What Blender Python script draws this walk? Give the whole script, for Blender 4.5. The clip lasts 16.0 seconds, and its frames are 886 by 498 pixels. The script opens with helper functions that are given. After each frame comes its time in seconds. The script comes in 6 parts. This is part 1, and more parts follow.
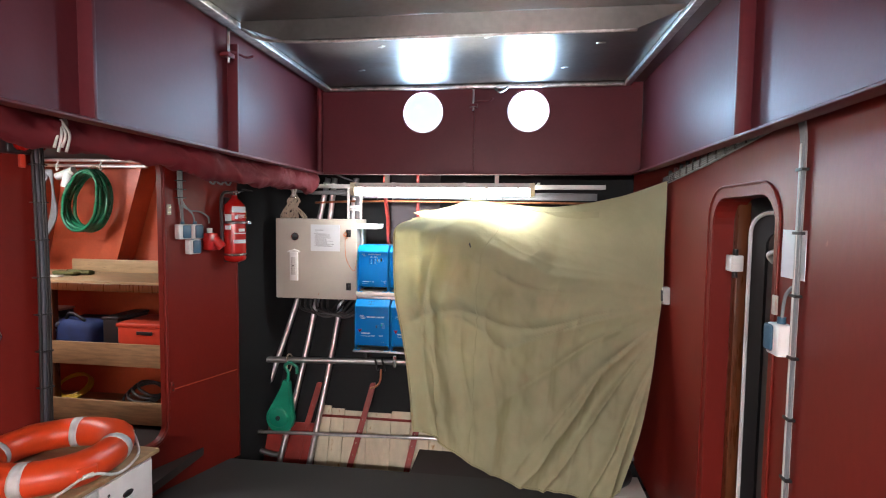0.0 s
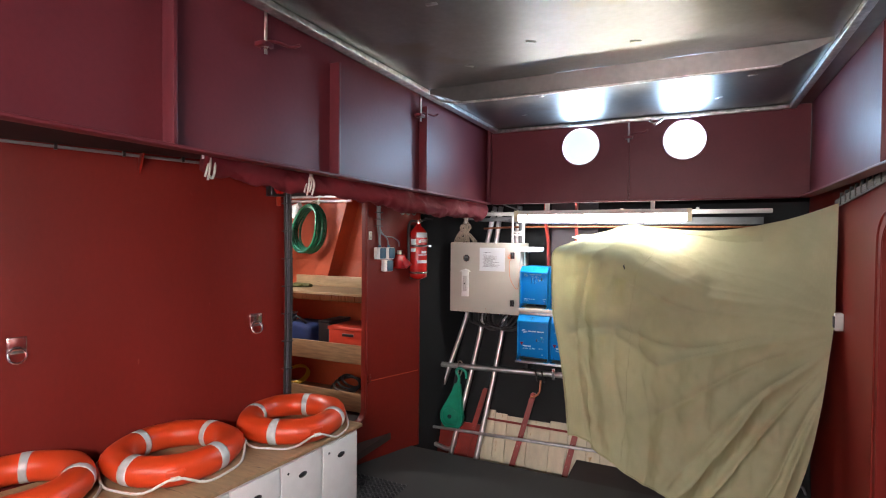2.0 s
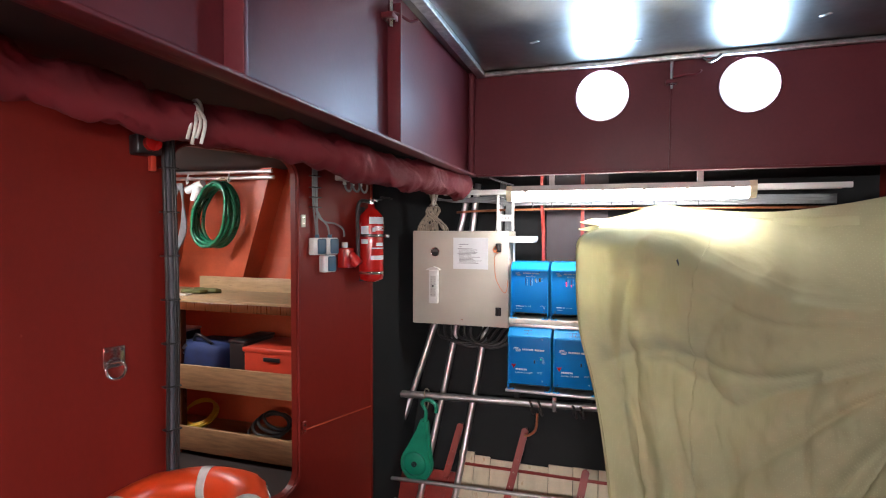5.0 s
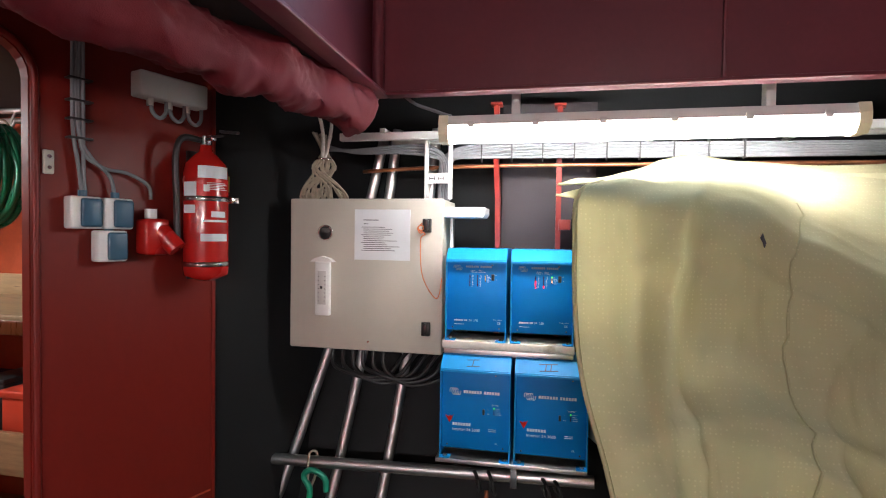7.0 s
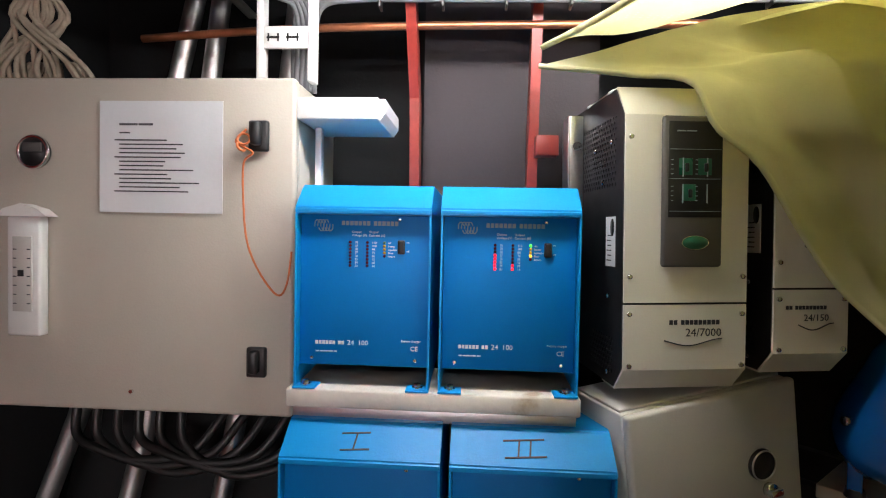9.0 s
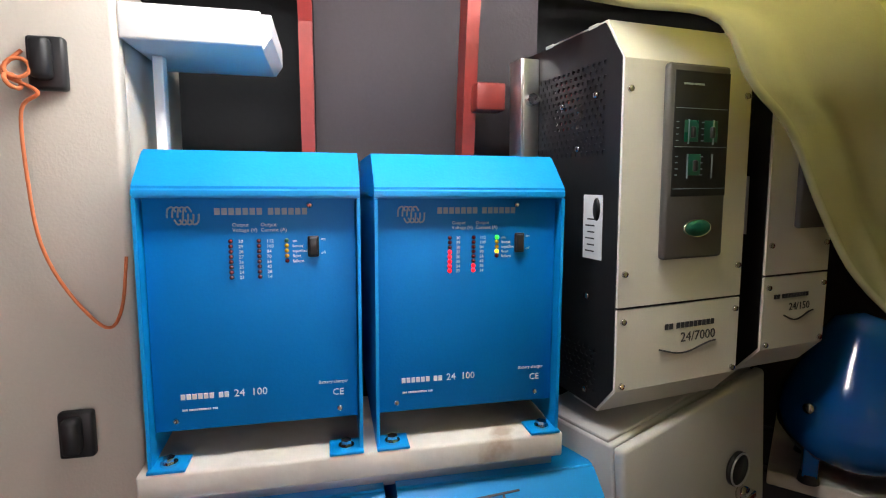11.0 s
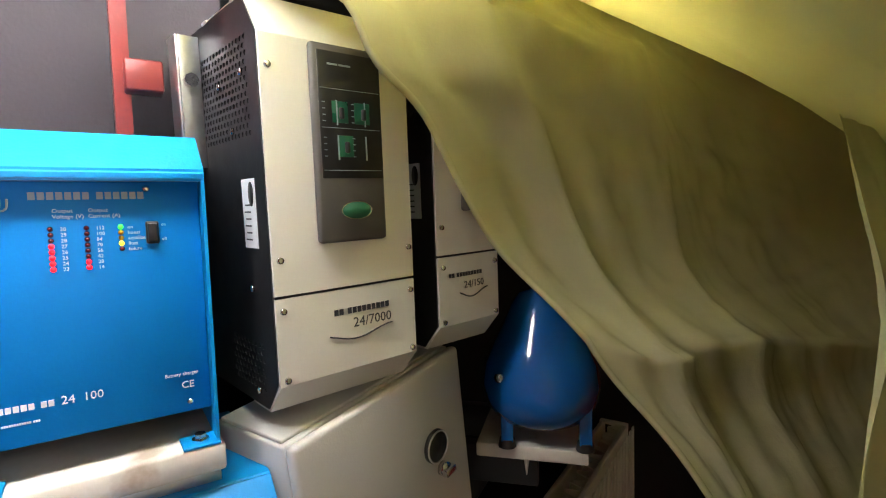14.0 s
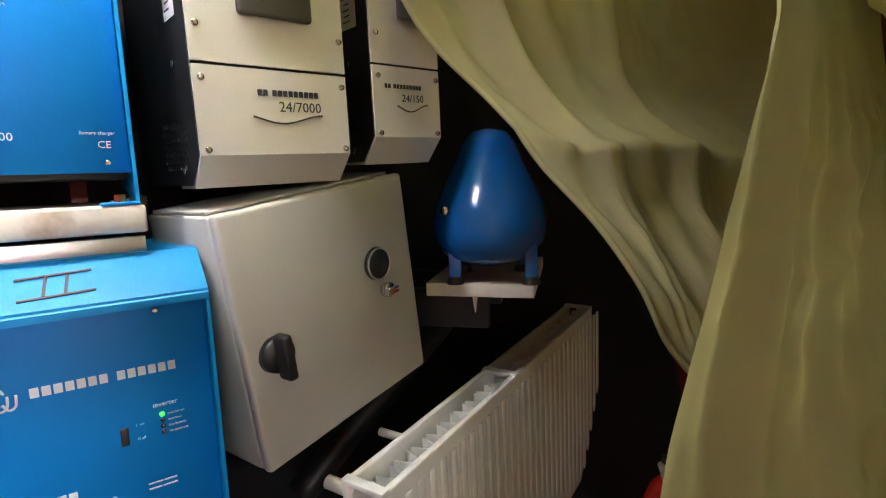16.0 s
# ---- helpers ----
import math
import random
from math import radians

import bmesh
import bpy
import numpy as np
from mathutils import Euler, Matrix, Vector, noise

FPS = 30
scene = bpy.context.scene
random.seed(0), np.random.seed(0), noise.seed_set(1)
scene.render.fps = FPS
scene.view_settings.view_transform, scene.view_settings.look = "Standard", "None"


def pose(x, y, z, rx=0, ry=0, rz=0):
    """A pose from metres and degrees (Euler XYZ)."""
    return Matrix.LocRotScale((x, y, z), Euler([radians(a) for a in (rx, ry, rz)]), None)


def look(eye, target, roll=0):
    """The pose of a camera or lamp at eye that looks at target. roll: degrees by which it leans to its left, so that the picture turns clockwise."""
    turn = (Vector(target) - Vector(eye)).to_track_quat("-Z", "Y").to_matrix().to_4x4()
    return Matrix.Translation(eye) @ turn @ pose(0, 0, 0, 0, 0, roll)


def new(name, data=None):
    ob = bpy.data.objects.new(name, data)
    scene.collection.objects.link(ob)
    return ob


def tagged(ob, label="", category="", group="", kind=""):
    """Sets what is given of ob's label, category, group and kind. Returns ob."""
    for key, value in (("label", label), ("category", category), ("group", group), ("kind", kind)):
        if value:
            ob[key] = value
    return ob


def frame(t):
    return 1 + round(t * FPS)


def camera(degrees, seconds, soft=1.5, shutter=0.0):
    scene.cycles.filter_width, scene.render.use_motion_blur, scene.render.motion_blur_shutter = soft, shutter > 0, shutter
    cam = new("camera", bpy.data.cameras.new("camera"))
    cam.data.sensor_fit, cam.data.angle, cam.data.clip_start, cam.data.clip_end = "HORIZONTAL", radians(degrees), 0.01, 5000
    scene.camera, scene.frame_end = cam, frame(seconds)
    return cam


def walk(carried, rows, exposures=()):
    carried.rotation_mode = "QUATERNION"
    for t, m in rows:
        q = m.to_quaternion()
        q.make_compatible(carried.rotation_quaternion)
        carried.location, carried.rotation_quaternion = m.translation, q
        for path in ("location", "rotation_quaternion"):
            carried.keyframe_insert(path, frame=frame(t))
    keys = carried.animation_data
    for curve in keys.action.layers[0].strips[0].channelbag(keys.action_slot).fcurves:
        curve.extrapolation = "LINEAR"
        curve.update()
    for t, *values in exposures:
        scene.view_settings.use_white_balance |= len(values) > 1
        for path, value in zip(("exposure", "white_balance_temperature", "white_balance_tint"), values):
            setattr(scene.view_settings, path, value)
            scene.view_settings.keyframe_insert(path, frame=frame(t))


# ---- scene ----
cam = camera(81.0, 16.0, soft=1.1)
PATH = [
    (0, (1.249, -4.097, 1.973), (0.983, -2.119, 1.848), 0.7),
    (0.5, (1.295, -4.204, 1.997), (0.762, -2.28, 1.875), 0.4),
    (1, (1.355, -4.331, 1.981), (0.679, -2.452, 1.88), 0.6),
    (1.5, (1.394, -4.468, 1.975), (0.614, -2.628, 1.901), 0.8),
    (2, (1.413, -4.569, 1.979), (0.544, -2.768, 1.938), 0.5),
    (2.5, (1.395, -4.587, 1.94), (0.468, -2.815, 1.932), 0.4),
    (3, (1.322, -4.486, 1.957), (0.359, -2.733, 1.939), 0.3),
    (3.2, (1.303, -4.518, 1.898), (0.347, -2.762, 1.904), 0.4),
    (5.3, (0.6, -3.262, 1.933), (0.011, -1.352, 1.865), 0.2),
    (5.5, (0.649, -3.122, 1.892), (0.063, -1.21, 1.835), 0.2),
    (6, (0.566, -2.747, 1.885), (0.104, -0.803, 1.82), 0.4),
    (6.5, (0.51, -2.455, 1.838), (0.091, -0.5, 1.768), 0.7),
    (7, (0.412, -2.118, 1.785), (0.015, -0.158, 1.732), 0.8),
    (7.5, (0.399, -1.792, 1.746), (0.034, 0.174, 1.688), 0.6),
    (8, (0.384, -1.49, 1.713), (0.112, 0.49, 1.641), 1.2),
    (8.2, (0.396, -1.381, 1.664), (0.122, 0.599, 1.613), 1.3),
    (10.3, (0.193, -0.561, 1.63), (0.377, 1.43, 1.521), 0.8),
    (10.5, (0.216, -0.581, 1.662), (0.383, 1.398, 1.426), 0.8),
    (11, (0.21, -0.652, 1.686), (0.646, 1.286, 1.453), 0.3),
    (11.5, (0.265, -0.687, 1.717), (0.853, 1.204, 1.442), 0.2),
    (12, (0.3, -0.703, 1.729), (1.058, 1.131, 1.484), -0.9),
    (12.5, (0.338, -0.724, 1.728), (1.215, 1.058, 1.501), -1.3),
    (13, (0.349, -0.727, 1.738), (1.312, 1.011, 1.516), -1.4),
    (13.5, (0.382, -0.735, 1.71), (1.388, 0.986, 1.496), -1.2),
    (14, (0.406, -0.692, 1.637), (1.513, 0.966, 1.471), -1.4),
    (14.5, (0.426, -0.688, 1.563), (1.582, 0.939, 1.434), -1.6),
    (15, (0.436, -0.701, 1.504), (1.592, 0.923, 1.342), -1.6),
    (15.5, (0.457, -0.739, 1.456), (1.568, 0.907, 1.224), -1.5),
    (16, (0.463, -0.765, 1.379), (1.573, 0.873, 1.09), -1.9),
]
walk(cam, [(t, look(eye, target, roll)) for t, eye, target, roll in PATH],
     exposures=[(0.0, 0.55), (3.2, 0.5), (5.0, 0.6), (8.2, 0.1), (10.3, -0.1), (11.5, 0.15), (13.0, 0.5), (16.0, 1.2)])

# ---- light ----
world = bpy.data.worlds.new("world")
scene.world = world
world.use_nodes = True
wn = world.node_tree.nodes
sky = wn.new("ShaderNodeTexSky")
sky.sky_type, sky.sun_disc = "NISHITA", False
sky.sun_elevation, sky.sun_rotation = radians(38), radians(20)
world.node_tree.links.new(sky.outputs[0], wn["Background"].inputs[0])
wn["Background"].inputs[1].default_value = 0.12


def area_lamp(name, m, watts, sx, sy, colour, disk=False):
    data = bpy.data.lights.new(name, "AREA")
    data.shape = "DISK" if disk else "RECTANGLE"
    data.size, data.energy, data.color = sx, watts, colour
    if not disk:
        data.size_y = sy
    ob = new(name, data)
    ob.matrix_world = m
    return ob


SKY_BLUE = (0.45, 0.70, 1.0)
for px in (0.58, 1.34):
    area_lamp("porthole_daylight", look((px, -0.274, 2.73), (px, -2.0, 2.72)), 25, 0.42, 0.42, SKY_BLUE, True)
TUBE = (1.0, 0.98, 0.98)

# ---- materials ----
def material(name, base, rough=0.5, metal=0.0, vary=0.12, scale=6.0, fine=90.0, bump=0.05, spots=None, spot_at=0.62,
             spot_scale=5.0, coat=0.0, spec=0.5, stretch=(1, 1, 1), rough_vary=0.12):
    """Two scales of tone, a fine bump, and an optional second colour in stains of their own shape."""
    m = bpy.data.materials.new(name)
    m.use_nodes = True
    nt = m.node_tree
    b = nt.nodes["Principled BSDF"]
    tc = nt.nodes.new("ShaderNodeTexCoord")
    mp = nt.nodes.new("ShaderNodeMapping")
    mp.inputs["Scale"].default_value = stretch
    nt.links.new(tc.outputs["Object"], mp.inputs["Vector"])

    def noise_node(s, detail=4.0):
        n = nt.nodes.new("ShaderNodeTexNoise")
        n.inputs["Scale"].default_value, n.inputs["Detail"].default_value = s, detail
        nt.links.new(mp.outputs["Vector"], n.inputs["Vector"])
        return n

    big, small = noise_node(scale), noise_node(fine, 2.0)
    ramp = nt.nodes.new("ShaderNodeMapRange")
    ramp.inputs["From Min"].default_value, ramp.inputs["From Max"].default_value = 0.3, 0.7
    ramp.inputs["To Min"].default_value, ramp.inputs["To Max"].default_value = 1 - vary, 1 + vary
    nt.links.new(big.outputs["Fac"], ramp.inputs["Value"])
    grain = nt.nodes.new("ShaderNodeMapRange")
    grain.inputs["To Min"].default_value, grain.inputs["To Max"].default_value = 1 - vary * 0.6, 1 + vary * 0.6
    nt.links.new(small.outputs["Fac"], grain.inputs["Value"])
    mul = nt.nodes.new("ShaderNodeMath")
    mul.operation = "MULTIPLY"
    nt.links.new(ramp.outputs[0], mul.inputs[0])
    nt.links.new(grain.outputs[0], mul.inputs[1])
    col = nt.nodes.new("ShaderNodeVectorMath")
    col.operation = "SCALE"
    col.inputs[0].default_value = base
    nt.links.new(mul.outputs[0], col.inputs["Scale"])
    out = col.outputs[0]
    if spots:
        sp = noise_node(spot_scale, 6.0)
        mr = nt.nodes.new("ShaderNodeMapRange")
        mr.inputs["From Min"].default_value, mr.inputs["From Max"].default_value = spot_at, spot_at + 0.08
        nt.links.new(sp.outputs["Fac"], mr.inputs["Value"])
        mix = nt.nodes.new("ShaderNodeMix")
        mix.data_type = "RGBA"
        nt.links.new(mr.outputs[0], mix.inputs["Factor"])
        nt.links.new(out, mix.inputs["A"])
        mix.inputs["B"].default_value = (*spots, 1)
        out = mix.outputs["Result"]
    nt.links.new(out, b.inputs["Base Color"])
    rr = nt.nodes.new("ShaderNodeMapRange")
    rr.inputs["To Min"].default_value = max(0.03, rough - rough_vary)
    rr.inputs["To Max"].default_value = min(1.0, rough + rough_vary)
    nt.links.new(big.outputs["Fac"], rr.inputs["Value"])
    nt.links.new(rr.outputs[0], b.inputs["Roughness"])
    b.inputs["Metallic"].default_value = metal
    b.inputs["Coat Weight"].default_value = coat
    b.inputs["Specular IOR Level"].default_value = spec
    if bump:
        bp = nt.nodes.new("ShaderNodeBump")
        bp.inputs["Strength"].default_value, bp.inputs["Distance"].default_value = bump, 0.004
        nt.links.new(small.outputs["Fac"], bp.inputs["Height"])
        nt.links.new(bp.outputs[0], b.inputs["Normal"])
    return m


def glow(name, colour, strength):
    m = bpy.data.materials.new(name)
    m.use_nodes = True
    b = m.node_tree.nodes["Principled BSDF"]
    b.inputs["Base Color"].default_value = (*colour, 1)
    b.inputs["Emission Color"].default_value = (*colour, 1)
    b.inputs["Emission Strength"].default_value = strength
    return m


RED = material("red_oxide_paint", (0.155, 0.012, 0.008), 0.42, spec=0.32, vary=0.14, scale=1.3, fine=45, bump=0.06, spots=(0.30, 0.07, 0.05), spot_at=0.735, spot_scale=16, stretch=(1, 1, 0.45))
RED_TRUNK = material("maroon_coaming_paint", (0.100, 0.019, 0.025), 0.42, vary=0.14, scale=2.0, fine=50, bump=0.06, spec=0.18, spots=(0.16, 0.03, 0.025), spot_at=0.74, spot_scale=14)
RED_BRIGHT = material("orange_red_primer", (0.42, 0.07, 0.025), 0.45, vary=0.18, scale=3.0, fine=40, bump=0.06)
FRAME_RED = material("frame_red_paint", (0.24, 0.025, 0.018), 0.42, vary=0.2, scale=9, fine=90, bump=0.08)
FOAM = material("black_insulation", (0.008, 0.009, 0.010), 0.75, spec=0.3, vary=0.25, scale=3.0, fine=120, bump=0.12)
FOAM_GREY = material("grey_insulation", (0.038, 0.030, 0.033), 0.8, vary=0.12, scale=4.0, fine=150, bump=0.1)
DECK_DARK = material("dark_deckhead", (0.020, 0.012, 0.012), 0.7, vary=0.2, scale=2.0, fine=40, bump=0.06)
STEEL = material("bare_steel_plate", (0.24, 0.23, 0.22), 0.37, metal=1.0, vary=0.22, scale=2.2, fine=30, bump=0.03, spots=(0.22, 0.19, 0.15), spot_at=0.58, spot_scale=1.8, rough_vary=0.10)
WELD = material("ground_weld", (0.55, 0.55, 0.53), 0.38, metal=1.0, vary=0.3, scale=30, fine=160, bump=0.3)
PIPE = material("galvanised_pipe", (0.68, 0.68, 0.68), 0.36, metal=1.0, vary=0.15, scale=12, fine=120, bump=0.04)
CHROME = material("chrome", (0.75, 0.75, 0.75), 0.16, metal=1.0, vary=0.06, scale=20, bump=0.0, rough_vary=0.05)
RUBBER = material("grey_rubber_mat", (0.030, 0.029, 0.028), 0.7, vary=0.2, scale=3.0, fine=200, bump=0.15)
BLACK = material("black_plastic", (0.012, 0.012, 0.013), 0.42, vary=0.1, scale=20, fine=200, bump=0.03)
CREAM = material("cream_powder_coat", (0.47, 0.435, 0.37), 0.42, vary=0.05, scale=4, fine=260, bump=0.10)
OFFWHITE = material("off_white_powder_coat", (0.70, 0.68, 0.62), 0.40, vary=0.04, scale=4, fine=260, bump=0.06)
BOXGREY = material("light_grey_cabinet_paint", (0.50, 0.49, 0.46), 0.42, vary=0.05, scale=5, fine=240, bump=0.08)
BLUE = material("blue_powder_coat", (0.001, 0.24, 0.60), 0.40, spec=0.25, vary=0.06, scale=5, fine=260, bump=0.05)
BLUE_PANEL = material("blue_front_panel", (0.0005, 0.16, 0.48), 0.45, spec=0.15, vary=0.06, scale=5, fine=260, bump=0.04)
TANK_BLUE = material("blue_tank_enamel", (0.003, 0.10, 0.36), 0.18, vary=0.1, scale=6, fine=60, bump=0.03, coat=0.5)
WHITE = material("white_plastic", (0.72, 0.72, 0.70), 0.42, vary=0.05, scale=10, fine=150, bump=0.02)
WHITE_WOOD = material("white_painted_timber", (0.62, 0.58, 0.52), 0.55, vary=0.1, scale=12, fine=80, bump=0.12, spots=(0.42, 0.34, 0.26), spot_at=0.66, spot_scale=9)
PAPER = material("paper", (0.66, 0.68, 0.70), 0.5, vary=0.04, scale=8, fine=120, bump=0.05)
INK = material("dark_ink", (0.04, 0.04, 0.05), 0.6, vary=0.05, bump=0)
PRINT = material("white_print", (0.62, 0.66, 0.70), 0.5, vary=0.04, bump=0)
DULL_PRINT = material("silver_print", (0.24, 0.30, 0.36), 0.5, vary=0.04, bump=0)
PLY = material("plywood", (0.36, 0.24, 0.13), 0.5, vary=0.2, scale=4, fine=60, bump=0.08, stretch=(1.5, 9, 9), spots=(0.20, 0.13, 0.08), spot_at=0.62, spot_scale=4)
TIMBER = material("raw_timber", (0.30, 0.17, 0.08), 0.6, vary=0.25, scale=5, fine=70, bump=0.1, stretch=(1.2, 10, 10))
DARKWOOD = material("varnished_wood", (0.12, 0.035, 0.012), 0.3, vary=0.25, scale=6, fine=60, bump=0.04, stretch=(10, 10, 1))
ORANGE = material("orange_buoy_plastic", (0.62, 0.055, 0.012), 0.36, vary=0.08, scale=5, fine=120, bump=0.04)
TAPE = material("reflective_tape", (0.50, 0.50, 0.48), 0.35, vary=0.12, scale=25, fine=180, bump=0.08)
ROPE = material("white_rope", (0.62, 0.60, 0.55), 0.8, vary=0.15, scale=60, fine=300, bump=0.3)
OLDROPE = material("weathered_rope", (0.34, 0.29, 0.22), 0.85, vary=0.2, scale=40, fine=300, bump=0.3)
CABLE_GREY = material("grey_cable", (0.17, 0.18, 0.19), 0.5, vary=0.1, scale=15, bump=0.02)
CABLE_BLACK = material("black_cable", (0.014, 0.014, 0.014), 0.45, vary=0.1, scale=15, bump=0.02)
CABLE_SLATE = material("slate_cable", (0.055, 0.06, 0.072), 0.5, vary=0.1, scale=15, bump=0.02)
COPPER = material("copper_pipe", (0.42, 0.16, 0.08), 0.35, metal=0.8, vary=0.2, scale=20, bump=0.03)
ROLLCLOTH = material("dark_red_canvas", (0.125, 0.005, 0.011), 0.8, vary=0.15, scale=6, fine=320, bump=0.2)
GREEN = material("green_paint", (0.006, 0.22, 0.13), 0.4, vary=0.15, scale=12, fine=90, bump=0.06)
HOSE = material("green_hose", (0.004, 0.14, 0.065), 0.3, vary=0.1, scale=20, bump=0.02)
EXTRED = material("extinguisher_red", (0.42, 0.012, 0.010), 0.25, vary=0.06, scale=6, bump=0.01, coat=0.3)
SOCKBLUE = material("blue_grey_socket_lid", (0.035, 0.10, 0.16), 0.4, vary=0.08, scale=12, bump=0.03)
YELLOW = material("yellow_plastic", (0.62, 0.40, 0.02), 0.45, vary=0.08, scale=12, bump=0.02)
CRATE_RED = material("red_crate_plastic", (0.50, 0.045, 0.02), 0.45, vary=0.08, scale=12, bump=0.02)
CRATE_BLUE = material("navy_bag_fabric", (0.012, 0.025, 0.10), 0.8, vary=0.2, scale=12, fine=200, bump=0.15)
CREAM_PLANK = material("cream_ceiling_board", (0.58, 0.50, 0.36), 0.55, vary=0.12, scale=5, fine=60, bump=0.08, spots=(0.34, 0.17, 0.05), spot_at=0.64, spot_scale=5, stretch=(3, 3, 1))
GREYLED = material("panel_grey", (0.085, 0.080, 0.078), 0.45, vary=0.06, scale=12, fine=200, bump=0.04)
DEEPGREEN = material("green_badge", (0.01, 0.10, 0.06), 0.3, vary=0.1, scale=20, bump=0.0)
TWINE = material("orange_twine", (0.60, 0.17, 0.06), 0.8, vary=0.1, scale=60, bump=0.1)
LAMP_END = material("yellowed_plastic", (0.62, 0.55, 0.38), 0.4, vary=0.06, scale=12, bump=0.02)
FLOORPAINT = material("dark_floor", (0.035, 0.026, 0.024), 0.6, vary=0.2, scale=3, fine=60, bump=0.08)
DIFFUSER = glow("lit_lamp_diffuser", TUBE, 50.0)
# stronger copies for the two unseen rear lamps, set to balance the room's brightness
DIFFUSER_REAR = glow("lit_rear_lamp_diffuser", TUBE, 300.0)
DIFFUSER_FILL = glow("lit_fill_lamp_diffuser", TUBE, 75.0)
DIFFUSER_SHOP = glow("lit_workshop_lamp_diffuser", TUBE, 95.0)
LED_RED = glow("lit_red_led", (1.0, 0.005, 0.015), 1.3)
LED_GREEN = glow("lit_green_led", (0.04, 1.0, 0.04), 1.3)
LED_AMBER = glow("lit_amber_led", (1.0, 0.5, 0.02), 2.0)
LED_OFF = material("dark_red_led", (0.06, 0.004, 0.008), 0.15, vary=0.02, bump=0)
LED_OFF_Y = material("unlit_amber_led", (0.45, 0.28, 0.02), 0.2, vary=0.02, bump=0)
GLASS = bpy.data.materials.new("window_glass")
GLASS.use_nodes = True
gn = GLASS.node_tree.nodes
clear, gloss, panes = gn.new("ShaderNodeBsdfTransparent"), gn.new("ShaderNodeBsdfGlossy"), gn.new("ShaderNodeMixShader")
gloss.inputs["Roughness"].default_value = 0.03
panes.inputs[0].default_value = 0.06
GLASS.node_tree.links.new(clear.outputs[0], panes.inputs[1])
GLASS.node_tree.links.new(gloss.outputs[0], panes.inputs[2])
GLASS.node_tree.links.new(panes.outputs[0], gn["Material Output"].inputs["Surface"])

CLOTH = bpy.data.materials.new("olive_cotton_cloth")
CLOTH.use_nodes = True
nt = CLOTH.node_tree
nt.nodes.remove(nt.nodes["Principled BSDF"])
tc = nt.nodes.new("ShaderNodeTexCoord")
weave = nt.nodes.new("ShaderNodeTexNoise")
weave.inputs["Scale"].default_value = 420
wrinkle = nt.nodes.new("ShaderNodeTexNoise")
wrinkle.inputs["Scale"].default_value, wrinkle.inputs["Detail"].default_value = 11, 6
stain = nt.nodes.new("ShaderNodeTexNoise")
stain.inputs["Scale"].default_value, stain.inputs["Detail"].default_value = 2.2, 5
dots = nt.nodes.new("ShaderNodeTexVoronoi")
dots.inputs["Scale"].default_value = 84
dots.inputs["Randomness"].default_value = 0.15
for n in (weave, wrinkle, stain):
    nt.links.new(tc.outputs["Object"], n.inputs["Vector"])
nt.links.new(tc.outputs["Object"], dots.inputs["Vector"])
tone = nt.nodes.new("ShaderNodeMapRange")
tone.inputs["From Min"].default_value, tone.inputs["From Max"].default_value = 0.3, 0.7
tone.inputs["To Min"].default_value, tone.inputs["To Max"].default_value = 0.84, 1.1
nt.links.new(stain.outputs["Fac"], tone.inputs["Value"])
dot = nt.nodes.new("ShaderNodeMapRange")
dot.inputs["From Min"].default_value, dot.inputs["From Max"].default_value = 0.16, 0.26
dot.inputs["To Min"].default_value, dot.inputs["To Max"].default_value = 1.16, 1.0
nt.links.new(dots.outputs["Distance"], dot.inputs["Value"])
both = nt.nodes.new("ShaderNodeMath")
both.operation = "MULTIPLY"
nt.links.new(tone.outputs[0], both.inputs[0])
nt.links.new(dot.outputs[0], both.inputs[1])
cbump = nt.nodes.new("ShaderNodeBump")
cbump.inputs["Strength"].default_value, cbump.inputs["Distance"].default_value = 0.45, 0.008
nt.links.new(wrinkle.outputs["Fac"], cbump.inputs["Height"])
wbump = nt.nodes.new("ShaderNodeBump")
wbump.inputs["Strength"].default_value, wbump.inputs["Distance"].default_value = 0.12, 0.001
nt.links.new(weave.outputs["Fac"], wbump.inputs["Height"])
nt.links.new(cbump.outputs[0], wbump.inputs["Normal"])
shaders = []
for kind, base in (("ShaderNodeBsdfDiffuse", (0.45, 0.43, 0.275)), ("ShaderNodeBsdfTranslucent", (0.58, 0.54, 0.25))):
    s = nt.nodes.new(kind)
    c = nt.nodes.new("ShaderNodeVectorMath")
    c.operation = "SCALE"
    c.inputs[0].default_value = base
    nt.links.new(both.outputs[0], c.inputs["Scale"])
    nt.links.new(c.outputs[0], s.inputs["Color"])
    nt.links.new(wbump.outputs[0], s.inputs["Normal"])
    shaders.append(s)
mixs = nt.nodes.new("ShaderNodeMixShader")
mixs.inputs[0].default_value = 0.38
nt.links.new(shaders[0].outputs[0], mixs.inputs[1])
nt.links.new(shaders[1].outputs[0], mixs.inputs[2])
nt.links.new(mixs.outputs[0], nt.nodes["Material Output"].inputs["Surface"])
dot.name = "dot_tone"
CLOTH_PLAIN = CLOTH.copy()      # the undotted reverse of the cotton
CLOTH_PLAIN.name = "plain_olive_cotton_cloth"
CLOTH_PLAIN.node_tree.nodes["dot_tone"].inputs["To Min"].default_value = 1.0


# ---- building helpers ----
PLACED = {}
PRINTED = ("lettering", "brand_bar", "model_bar", "address_bar", "small_print", "markings", "typed_lines", "label_lines")


